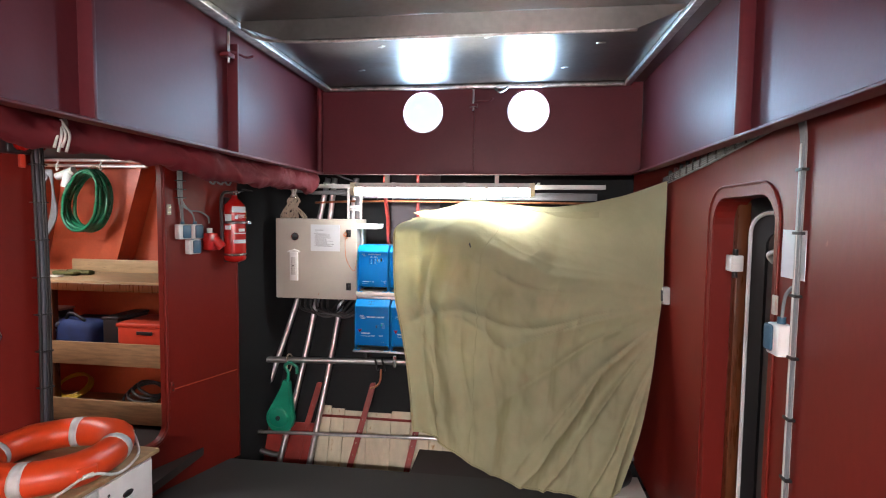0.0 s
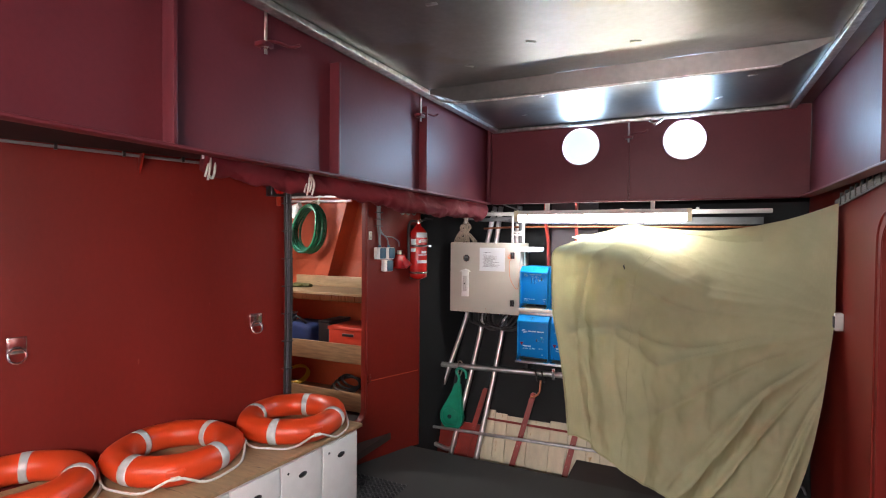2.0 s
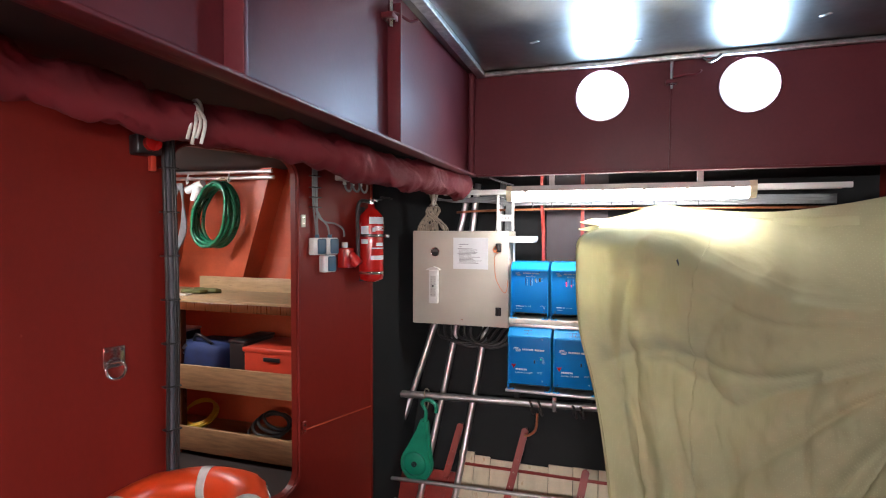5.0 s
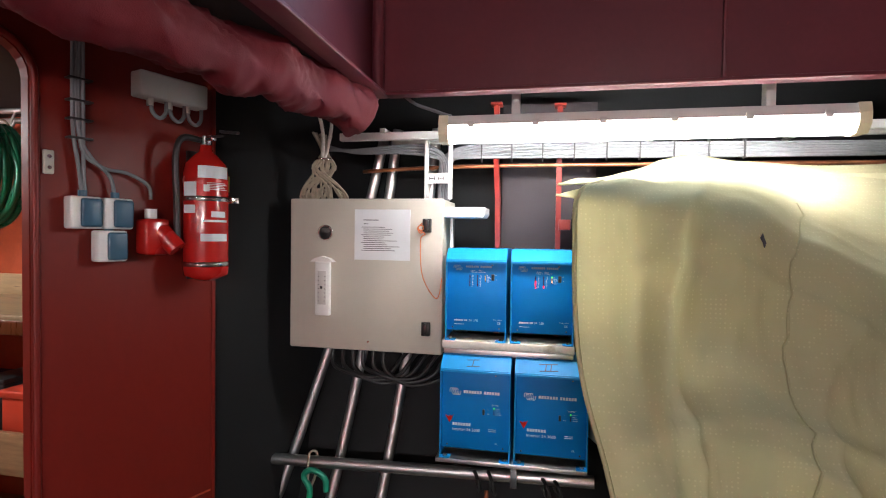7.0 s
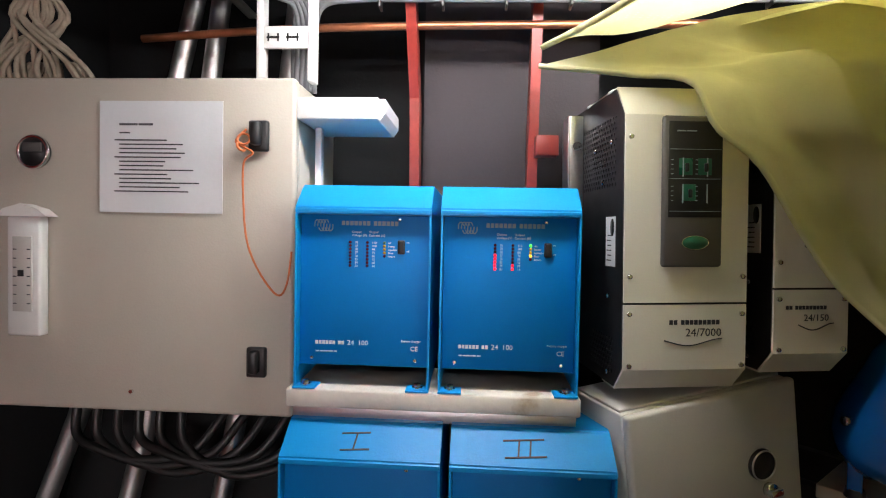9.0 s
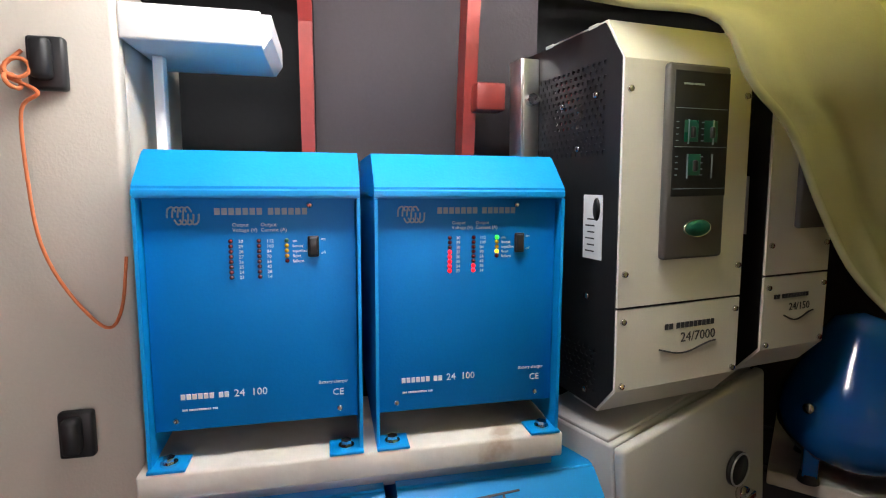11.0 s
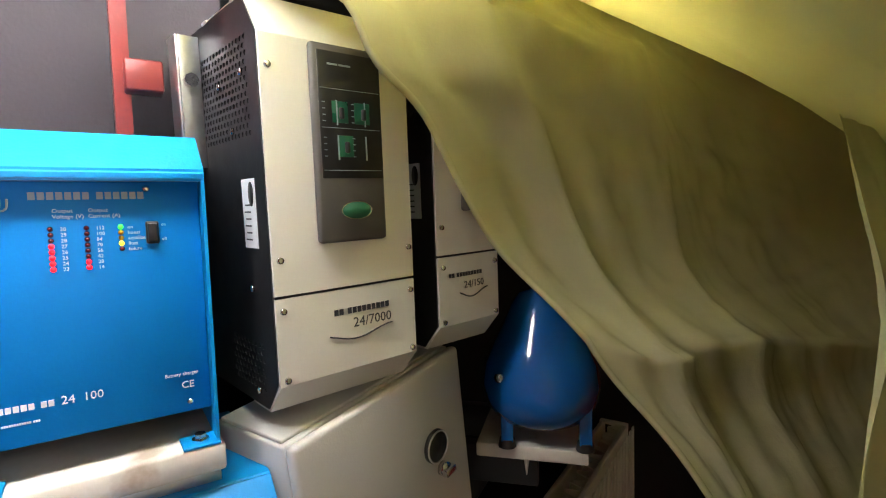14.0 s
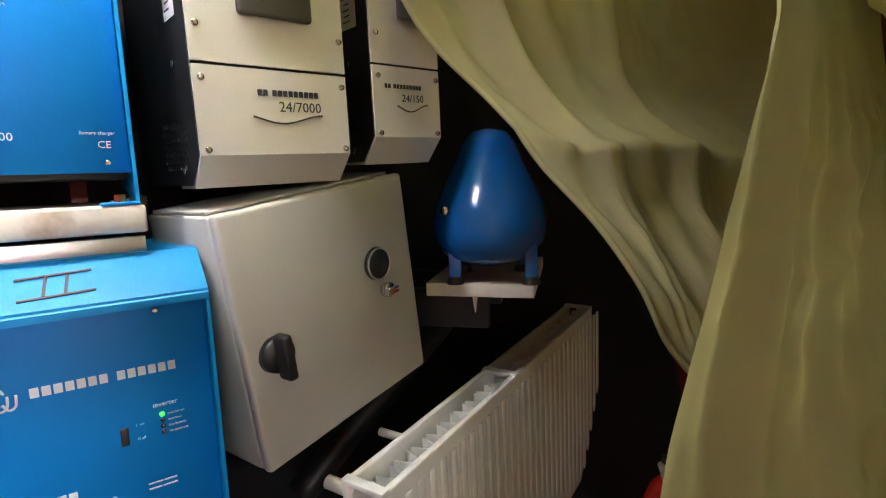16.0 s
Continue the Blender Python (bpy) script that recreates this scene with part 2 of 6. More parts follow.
def thing(name, m, label, category, group="", kind=""):
    """An Empty at a thing's base, which carries its parts."""
    ob = new(name)
    if not isinstance(m, Matrix):
        m = Matrix.Translation(m)
    ob.matrix_basis = m
    ob.empty_display_size = 0.05
    PLACED[ob.name] = m
    return tagged(ob, label, category, group, kind)


def mesh_object(name, bm, mat):
    me = bpy.data.meshes.new(name)
    bmesh.ops.recalc_face_normals(bm, faces=bm.faces)
    bm.to_mesh(me)
    bm.free()
    me.materials.append(mat)
    return new(name, me)


def part(name, bm, mat, parent, label="", local=False):
    """One mesh under a thing or a part. World coordinates unless local."""
    root = parent
    while root.parent:
        root = root.parent
    if not local:
        bm.transform(PLACED[root.name].inverted())
    ob = mesh_object(name, bm, mat)
    ob.parent = parent
    if label:
        ob["label"] = label
    if name in PRINTED:
        ob["kind"] = "stuff"
    return ob


def structure(name, bm, mat, label, category):
    return tagged(mesh_object(name, bm, mat), label, category, "", "structure")


def single(name, bm, mat, label, category, group=""):
    return tagged(mesh_object(name, bm, mat), label, category, group)


def smooth(bm, angle=40):
    for f in bm.faces:
        f.smooth = True
    for e in bm.edges:
        e.smooth = len(e.link_faces) == 2 and e.calc_face_angle(0) < radians(angle)
    return bm


def bx(lo, hi, bevel=0.0, m=None, bm=None, seg=2):
    """A box between two corners, with rounded edges, turned by m."""
    b = bmesh.new()
    bmesh.ops.create_cube(b, size=1)
    for v in b.verts:
        v.co = Vector([lo[i] + (hi[i] - lo[i]) * (v.co[i] + 0.5) for i in range(3)])
    if bevel:
        bmesh.ops.bevel(b, geom=b.edges[:], offset=bevel, segments=seg, affect="EDGES", profile=0.5)
        smooth(b, 50)
    if m is not None:
        b.transform(m)
    return merge(bm, b) if bm is not None else b


def merge(bm, other):
    me = bpy.data.meshes.new("join")
    other.to_mesh(me)
    other.free()
    bm.from_mesh(me)
    bpy.data.meshes.remove(me)
    return bm


def bar(p0, p1, r0, r1=None, seg=12, bm=None):
    """A round bar from p0 to p1."""
    p0, p1 = Vector(p0), Vector(p1)
    b = bmesh.new()
    bmesh.ops.create_cone(b, cap_ends=True, segments=seg, radius1=r0, radius2=r0 if r1 is None else r1, depth=(p1 - p0).length)
    q = (p1 - p0).to_track_quat("Z", "Y").to_matrix().to_4x4()
    b.transform(Matrix.Translation((p0 + p1) / 2) @ q)
    smooth(b, 50)
    return merge(bm, b) if bm is not None else b


def spline(points, n=8, closed=False):
    """Catmull-Rom points along a line of corners."""
    P = [Vector(p) for p in points]
    out = []
    count = len(P) if closed else len(P) - 1
    for i in range(count):
        if closed:
            a, b, c, d = (P[(i + k) % len(P)] for k in (-1, 0, 1, 2))
        else:
            a, b, c, d = P[max(i - 1, 0)], P[i], P[i + 1], P[min(i + 2, len(P) - 1)]
        for k in range(n):
            t = k / n
            out.append(0.5 * (2 * b + (c - a) * t + (2 * a - 5 * b + 4 * c - d) * t * t + (3 * b - a - 3 * c + d) * t ** 3))
    if not closed:
        out.append(P[-1])
    return out


def tube(points, r, seg=8, n=6, closed=False, bm=None, raw=False, radii=None):
    """A tube swept along a smooth line."""
    pts = [Vector(p) for p in points] if raw else spline(points, n, closed)
    b = bmesh.new()
    rings, up = [], None
    for i, p in enumerate(pts):
        if closed:
            d = pts[(i + 1) % len(pts)] - pts[i - 1]
        else:
            d = pts[min(i + 1, len(pts) - 1)] - pts[max(i - 1, 0)]
        d.normalize()
        if up is None:
            up = d.orthogonal().normalized()
        up = (up - d * up.dot(d)).normalized()
        side = d.cross(up)
        rr = radii[min(i, len(radii) - 1)] if radii else r
        rings.append([b.verts.new(p + (up * math.cos(a) + side * math.sin(a)) * rr) for a in (2 * math.pi * k / seg for k in range(seg))])
    for i in range(len(rings) if closed else len(rings) - 1):
        A, B = rings[i], rings[(i + 1) % len(rings)]
        for k in range(seg):
            b.faces.new((A[k], A[(k + 1) % seg], B[(k + 1) % seg], B[k]))
    if not closed:
        b.faces.new(rings[0][::-1])
        b.faces.new(rings[-1])
    smooth(b, 60)
    return merge(bm, b) if bm is not None else b


def prism(profile, axis, lo, hi, bm=None, m=None):
    """A flat outline (pairs) drawn out along an axis: x takes (y, z), y takes (x, z), z takes (x, y)."""
    def place(a, c, h):
        return {"x": (h, a, c), "y": (a, h, c), "z": (a, c, h)}[axis]
    b = bmesh.new()
    low = [b.verts.new(place(a, c, lo)) for a, c in profile]
    top = [b.verts.new(place(a, c, hi)) for a, c in profile]
    b.faces.new(low)
    b.faces.new(top[::-1])
    for i in range(len(profile)):
        j = (i + 1) % len(profile)
        b.faces.new((low[i], top[i], top[j], low[j]))
    bmesh.ops.recalc_face_normals(b, faces=b.faces)
    if m is not None:
        b.transform(m)
    return merge(bm, b) if bm is not None else b


def rounded(x0, z0, x1, z1, r, n=6):
    """Corner points of a rounded rectangle, anticlockwise."""
    out = []
    for cx, cz, a in ((x1 - r, z0 + r, -90), (x1 - r, z1 - r, 0), (x0 + r, z1 - r, 90), (x0 + r, z0 + r, 180)):
        for k in range(n + 1):
            t = radians(a + 90 * k / n)
            out.append((cx + r * math.cos(t), cz + r * math.sin(t)))
    return out


def pierced(outer, holes, axis, lo, hi, m=None):
    """A slab with openings through it: an outline with holes, drawn out along an axis."""
    b = bmesh.new()

    def place(a, c, h):
        return {"x": (h, a, c), "y": (a, h, c), "z": (a, c, h)}[axis]
    edges = []
    for loop in (outer, *holes):
        vs = [b.verts.new(place(a, c, lo)) for a, c in loop]
        edges += [b.edges.new((vs[i], vs[(i + 1) % len(vs)])) for i in range(len(vs))]
    bmesh.ops.triangle_fill(b, use_beauty=True, use_dissolve=False, edges=edges)
    faces = b.faces[:]
    res = bmesh.ops.extrude_face_region(b, geom=faces)
    shift = Vector(place(0, 0, hi - lo))
    for v in res["geom"]:
        if isinstance(v, bmesh.types.BMVert):
            v.co += shift
    bmesh.ops.recalc_face_normals(b, faces=b.faces)
    if m is not None:
        b.transform(m)
    return b


def lathe(profile, seg=24, m=None, bm=None):
    """A turned shape: (radius, height) pairs about z."""
    b = bmesh.new()
    rings = [[b.verts.new((r * math.cos(a), r * math.sin(a), z)) for a in (2 * math.pi * k / seg for k in range(seg))] for r, z in profile]
    for A, B in zip(rings, rings[1:]):
        for k in range(seg):
            b.faces.new((A[k], A[(k + 1) % seg], B[(k + 1) % seg], B[k]))
    b.faces.new(rings[0][::-1])
    b.faces.new(rings[-1])
    smooth(b, 35)
    if m is not None:
        b.transform(m)
    return merge(bm, b) if bm is not None else b


def torus(R, r, seg=32, ring=12, squash=1.0, m=None, bm=None):
    pts = [Vector((R * math.cos(a), R * math.sin(a), 0)) for a in (2 * math.pi * k / seg for k in range(seg))]
    b = tube(pts, r, ring, closed=True, raw=True)
    for v in b.verts:
        v.co.z *= squash
    if m is not None:
        b.transform(m)
    return merge(bm, b) if bm is not None else b


def lettering(text, size, m, bm=None, align="LEFT"):
    """Words in the built-in font as a thin mesh, in the x-z plane of m, facing -y."""
    cu = bpy.data.curves.new("words", "FONT")
    cu.body, cu.size, cu.extrude, cu.align_x, cu.resolution_u = text, size, 0.0003, align, 2
    ob = bpy.data.objects.new("words", cu)
    me = bpy.data.meshes.new_from_object(ob)
    b = bmesh.new()
    b.from_mesh(me)
    bpy.data.objects.remove(ob)
    bpy.data.curves.remove(cu)
    bpy.data.meshes.remove(me)
    b.transform(m @ pose(0, 0, 0, 90, 0, 0))
    return merge(bm, b) if bm is not None else b


def word_bars(lengths, h, m, bm=None):
    """Words as plain upright bars of letter size, in the x-z plane of m."""
    b = bmesh.new()
    x = 0.0
    for n in lengths:
        for q in range(n):
            bx((x, -0.0004, h * 0.04), (x + h * 0.54, 0.0004, h * 0.76), 0, None, b)
            x += h * 0.70
        x += h * 0.45
    b.transform(m)
    return merge(bm, b) if bm is not None else b


def at(x, y, z, rz=0):
    return pose(x, y, z, 0, 0, rz)

# ---- structure ----
LW = at(-1.15, -0.81, 0, 70.43)      # left bulkhead: x along it towards the hull, -y into the room
X_RIGHT, DECK_Z, TRUNK_Z, ROOF_Z = 2.25, 2.50, 2.29, 2.92

structure("floor", bx((-3.6, -5.8, -0.06), (2.35, -0.28, 0.0)), FLOORPAINT, "dark painted steel deck of the ship's room", "floor")
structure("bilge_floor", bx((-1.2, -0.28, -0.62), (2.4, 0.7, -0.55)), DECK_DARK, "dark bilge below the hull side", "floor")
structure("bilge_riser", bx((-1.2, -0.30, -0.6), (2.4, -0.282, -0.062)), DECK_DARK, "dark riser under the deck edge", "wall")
structure("wall_left", pierced([(-5.2, 0), (0.63, 0), (0.63, DECK_Z), (-5.2, DECK_Z)], [rounded(-0.72, 0.37, 0.0, 2.36, 0.11)], "y", 0.0, 0.05, LW), RED,
          "red painted steel bulkhead with an opening to a workshop", "wall")
structure("wall_left_insulation", bx((0.632, 0.03, -0.6), (1.5, 0.09, DECK_Z), 0, LW), FOAM, "black foam covered end of the bulkhead", "wall")
structure("wall_right", pierced([(-5.8, 0), (1.0, 0), (1.0, DECK_Z), (-5.8, DECK_Z)], [rounded(-1.94, 0.30, -1.31, 2.08, 0.13)], "x", X_RIGHT, X_RIGHT + 0.03), RED,
          "red painted steel bulkhead with a rounded doorway", "wall")
structure("wall_back", bx((-3.6, -5.75, 0), (2.35, -5.65, DECK_Z)), RED, "red painted steel bulkhead at the room's end", "wall")
HULL = [(-0.02, -0.6), (0.10, -0.2), (0.22, 0.25), (0.33, 0.7), (0.43, 1.2), (0.48, 1.7), (0.48, 2.5)]
back = [(y + 0.06, z) for y, z in HULL[::-1]]
structure("wall_hull", prism(HULL + back, "x", -0.95, 2.5), FOAM, "black insulated hull side sloping in at its foot", "wall")
structure("wall_hull_workshop", prism([(y + 0.12, z) for y, z in HULL] + [(y + 0.18, z) for y, z in HULL[::-1]], "x", -4.2, -0.953), RED_BRIGHT,
          "orange-red primed hull side in the workshop", "wall")
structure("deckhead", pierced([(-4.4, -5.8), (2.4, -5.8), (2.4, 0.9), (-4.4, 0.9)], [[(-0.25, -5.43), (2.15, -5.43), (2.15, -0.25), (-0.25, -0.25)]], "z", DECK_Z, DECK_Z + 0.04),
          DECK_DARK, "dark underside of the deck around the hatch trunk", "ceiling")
structure("wall_trunk_left", bx((-0.26, -5.4, TRUNK_Z), (-0.222, -0.24, ROOF_Z)), RED_TRUNK, "maroon steel coaming with welded ribs", "wall")
structure("wall_trunk_right", bx((2.122, -5.4, TRUNK_Z), (2.16, -0.24, ROOF_Z)), RED_TRUNK, "maroon steel coaming with welded ribs", "wall")
structure("wall_trunk_end", bx((-0.22, -5.44, TRUNK_Z), (2.12, -5.4, ROOF_Z)), RED_TRUNK, "maroon steel coaming", "wall")
disc = lambda cx, cz, r, n=32: [(cx + r * math.cos(2 * math.pi * k / n), cz + r * math.sin(2 * math.pi * k / n)) for k in range(n)]
structure("wall_trunk_front", pierced([(-0.22, TRUNK_Z), (2.12, TRUNK_Z), (2.12, ROOF_Z), (-0.22, ROOF_Z)], [disc(0.58, 2.73, 0.146), disc(1.34, 2.73, 0.146)], "y", -0.30, -0.288),
          RED_TRUNK, "maroon steel coaming with two round portholes", "wall")
structure("roof", bx((-0.30, -5.5, ROOF_Z), (2.2, -0.2, ROOF_Z + 0.03)), STEEL, "bare steel plate hatch cover overhead", "ceiling")
for nm, lo, hi in (("trim_trunk_left", (-0.222, -5.4, TRUNK_Z - 0.012), (-0.16, -0.30, TRUNK_Z)), ("trim_trunk_right", (2.06, -5.4, TRUNK_Z - 0.012), (2.122, -0.30, TRUNK_Z)),
                   ("trim_trunk_front", (-0.16, -0.36, TRUNK_Z - 0.014), (2.06, -0.30, TRUNK_Z - 0.002))):
    structure(nm, bx(lo, hi, 0.003), RED_TRUNK, "maroon flange along the coaming's foot", "trim")
for k, y in enumerate((-0.62, -1.55, -2.48, -3.38, -4.3)):
    if k:
        structure("trim_rib_left", bx((-0.222, y - 0.008, TRUNK_Z), (-0.165, y + 0.008, ROOF_Z - 0.08), 0.002), RED_TRUNK, "maroon welded stiffener on the coaming", "trim")
    if k:
        structure("trim_rib_right", bx((2.065, y - 0.45, TRUNK_Z), (2.122, y - 0.434, ROOF_Z - 0.08), 0.002), RED_TRUNK, "maroon welded stiffener on the coaming", "trim")
structure("trim_seam", bx((0.945, -0.312, TRUNK_Z), (0.957, -0.3, ROOF_Z - 0.09), 0.002), RED_TRUNK, "maroon weld seam between the portholes", "trim")
structure("trim_corner", bar((-0.20, -0.32, TRUNK_Z), (-0.20, -0.32, ROOF_Z), 0.022), RED_TRUNK, "maroon rounded corner of the coaming", "trim")

# portholes: rim and glass
for k, px in enumerate((0.58, 1.34)):
    w = thing(f"window_{k + 1}", (px, -0.30, 2.73), "round porthole with daylight behind its glass", "porthole", "", "structure")
    part("window_frame", torus(0.151, 0.006, 36, 8, 1.0, pose(px, -0.301, 2.73, 90, 0, 0)), RED_TRUNK, w)
    pane = part("pane", lathe([(0.0005, 0), (0.20, 0), (0.20, 0.003), (0.0005, 0.003)], 36, pose(px, -0.283, 2.73, 90, 0, 0)), GLASS, w)
    pane.visible_shadow = False

# hatch cover rims, cross beam and weld marks
structure("trim_hatch_left", bx((-0.165, -5.4, ROOF_Z - 0.03), (-0.11, -0.33, ROOF_Z - 0.002), 0.004), WELD, "ground weld rim of the hatch cover", "trim")
structure("trim_hatch_right", bx((1.99, -5.4, ROOF_Z - 0.03), (2.03, -0.33, ROOF_Z - 0.002), 0.004), WELD, "ground weld rim of the hatch cover", "trim")
structure("trim_hatch_front", bx((-0.165, -0.345, ROOF_Z - 0.032), (2.03, -0.318, ROOF_Z - 0.004), 0.004), WELD, "ground weld rim of the hatch cover", "trim")
beam = prism([(-0.10, ROOF_Z - 0.002), (1.98, ROOF_Z - 0.002), (1.98, ROOF_Z - 0.02), (1.78, ROOF_Z - 0.10), (0.12, ROOF_Z - 0.10), (-0.10, ROOF_Z - 0.03)], "y", -1.64, -1.625)
structure("beam", beam, STEEL, "bare steel stiffener across the hatch cover", "beam")
structure("beam_weld", tube([(-0.1, -1.632, ROOF_Z - 0.035), (0.12, -1.632, ROOF_Z - 0.103), (1.0, -1.632, ROOF_Z - 0.104), (1.78, -1.632, ROOF_Z - 0.103)], 0.008, 6, 10), WELD, "weld bead along the stiffener", "trim")
rng = random.Random(4)
marks = bmesh.new()
for x, y in ((0.25, -0.75), (0.5, -1.2), (0.75, -0.62), (1.1, -1.3), (1.55, -0.7), (1.7, -1.15), (0.3, -1.95), (0.7, -2.15), (1.15, -1.95), (1.6, -2.3), (0.45, -2.7), (0.95, -2.6), (1.45, -2.9), (0.2, -3.2), (0.9, -3.4), (1.5, -3.6)):
    bx((-0.025, -0.012, -0.004), (0.025, 0.012, 0.0), 0.003, pose(x, y, ROOF_Z, 0, 0, rng.uniform(-60, 60)), marks, 1)
structure("trim_weld_tabs", marks, WELD, "small weld scars on the hatch cover", "trim")


def hatch_clamp(x, y, rz):
    m = at(x, y, ROOF_Z - 0.16, rz)
    c = thing("hatch_clamp", m, "maroon steel hatch clamp with a bolt and lever", "clamp", "hatch clamps")
    part("bracket", bx((-0.03, -0.05, 0.0), (0.03, 0.0, 0.02), 0.003), RED_TRUNK, c, local=True)
    part("eye_bolt", merge(bar((0, -0.03, -0.03), (0, -0.03, 0.15), 0.009), bar((0, -0.03, -0.005), (0, -0.03, 0.012), 0.02, seg=6)), CHROME, c, "bright steel eye bolt", local=True)
    part("lever", tube([(0.0, -0.03, 0.03), (0.06, -0.05, 0.035), (0.11, -0.07, 0.03), (0.14, -0.09, 0.045)], 0.007), RED_TRUNK, c, local=True)


hatch_clamp(-0.22, -1.60, 90)
hatch_clamp(-0.22, -2.95, 90)
hatch_clamp(0.95, -0.30, 0)
lug = thing("padlock_lug", (1.15, -0.36, 2.84), "bright bent steel lug under the hatch rim", "lug")
part("lug", tube([(1.10, -0.35, 2.885), (1.13, -0.36, 2.855), (1.17, -0.36, 2.87), (1.19, -0.35, 2.89)], 0.010), CHROME, lug)

# doorway on the right bulkhead
d = thing("door_1", (2.3, -1.62, 0.3), "rounded ship's doorway with an open glazed door", "door", "", "structure")
ring = rounded(-1.985, 0.26, -1.265, 2.13, 0.16)
part("door_frame", tube([(X_RIGHT - 0.004, y, z) for y, z in ring], 0.006, 6, 1, True, raw=True), RED, d)
reveal = pierced(rounded(-1.96, 0.28, -1.29, 2.10, 0.14), [rounded(-1.938, 0.302, -1.312, 2.078, 0.128)], "x", X_RIGHT + 0.005, X_RIGHT + 0.14)
part("reveal", reveal, RED, d)
part("lining", bx((X_RIGHT + 0.10, -1.36, 0.3), (X_RIGHT + 0.16, -1.30, 2.06), 0.004), DARKWOOD, d, "varnished brown wooden lining")
dm = at(2.40, -1.40, 0, -62)
leaf = part("door_leaf", pierced(rounded(0.0, 0.36, 0.60, 2.02, 0.10), [rounded(0.09, 0.50, 0.51, 1.93, 0.08)], "y", -0.02, 0.02, dm), BLACK, d, "dark door leaf with a rubber edge")
part("edge_strip", tube([dm @ Vector((a, -0.024, c)) for a, c in rounded(0.012, 0.372, 0.588, 2.008, 0.095)], 0.010, 6, 1, True, raw=True), WHITE, leaf, "pale edge strip")
part("glass", bx((0.092, -0.004, 0.502), (0.508, 0.004, 1.928), 0, dm), GREYLED, leaf, "grey door window")
part("handle", tube([(dm @ Vector(p)) for p in ((0.14, -0.03, 1.78), (0.14, -0.06, 1.82), (0.22, -0.06, 1.84), (0.28, -0.06, 1.80))], 0.012), WHITE, leaf, "pale lever handle")
hing = part("hinge", bx((X_RIGHT + 0.06, -1.40, 1.72), (X_RIGHT + 0.12, -1.33, 1.80), 0.006), WHITE, d, "white plastic hinge")
part("hinge_pin", bar((X_RIGHT + 0.085, -1.385, 1.69), (X_RIGHT + 0.085, -1.385, 1.83), 0.012), BLACK, hing)
structure("wall_corridor", pierced([(-3.0, -0.1), (0.0, -0.1), (0.0, 2.6), (-3.0, 2.6)], [], "x", 3.4, 3.45), BOXGREY, "grey corridor wall beyond the door", "wall")
for nm, lo, hi in (("floor_corridor", (2.28, -3.0, 0.1), (3.45, 0.0, 0.16)), ("ceiling_corridor", (2.4, -3.0, 2.35), (3.45, 0.0, 2.4)), ("wall_corridor_end", (2.4, 0.0, 0.0), (3.45, 0.05, 2.4)), ("wall_corridor_near", (2.4, -3.05, 0.0), (3.45, -3.0, 2.4))):
    structure(nm, bx(lo, hi), BOXGREY, "dim grey corridor beyond the door", "wall")

# cable run over and beside the doorway
run = thing("cable_run", (2.24, -2.14, 0.1), "bundle of grey cables tied to a bar on the bulkhead", "cables")
for k in range(5):
    o = k * 0.011
    part("cable", tube([(2.235, -0.45, 2.20 + o), (2.235, -1.2, 2.255 + o), (2.235, -1.95, 2.325 + o), (2.235, -2.08 - o * 0.5, 2.33 + o * 0.8), (2.235, -2.125 - o * 0.6, 2.27), (2.235, -2.132 - o * 0.45, 2.1), (2.235, -2.134 - o * 0.4, 1.2), (2.235, -2.134 - o * 0.4, 0.1)], 0.0055, 6, 6), CABLE_GREY, run)
part("support_bar", bx((2.228, -2.142, 0.1), (2.249, -2.130, 2.24), 0.002), BOXGREY, run, "painted flat bar behind the cables")
for k in range(13):
    y = -0.6 - 0.11 * k
    part("cable_tie", bx((2.226, y - 0.004, 2.20 + 0.085 * (-0.45 - y) - 0.005), (2.246, y + 0.004, 2.27 + 0.085 * (-0.45 - y)), 0.001), BLACK, run)
for k in range(9):
    z = 2.15 - 0.22 * k
    part("cable_tie", bx((2.222, -2.166, z - 0.005), (2.246, -2.122, z + 0.005), 0.001), BLACK, run)
note = thing("wall_notice", (2.24, -2.13, 1.77), "blank white notice sheet on the red bulkhead", "notice")
part("sheet", bx((2.244, -2.175, 1.765), (2.246, -2.015, 1.94)), PAPER, note)
sw = thing("wall_socket_right", (2.2, -2.1, 1.48), "pale wall socket with a blue-grey lid", "socket", "wall sockets")
part("body", bx((2.19, -2.13, 1.485), (2.249, -2.045, 1.60), 0.008), WHITE, sw)
part("lid", bx((2.18, -2.10, 1.50), (2.192, -2.04, 1.595), 0.008), SOCKBLUE, sw, "blue-grey socket lid")
part("gland", bar((2.22, -2.09, 1.60), (2.22, -2.09, 1.625), 0.014), SOCKBLUE, sw)
part("lead", tube([(2.22, -2.09, 1.62), (2.225, -2.095, 1.70), (2.23, -2.13, 1.74)], 0.006), CABLE_GREY, sw)
pl = thing("door_latch_plate", (2.245, -1.985, 1.62), "small cream latch plate beside the doorway", "latch")
part("plate", bx((2.238, -2.0, 1.615), (2.249, -1.97, 1.69), 0.003), CREAM, pl)
wb = thing("wall_switch", (2.2, -0.62, 1.42), "small grey switch box on the bulkhead", "switch")
part("box", bx((2.205, -0.66, 1.43), (2.249, -0.60, 1.54), 0.006), BOXGREY, wb)
part("button_panel", bx((2.198, -0.655, 1.45), (2.206, -0.625, 1.52), 0.002), BLACK, wb)

# ---- left bulkhead fittings ----
def lw(x, y, z):
    return LW @ Vector((x, y, z))


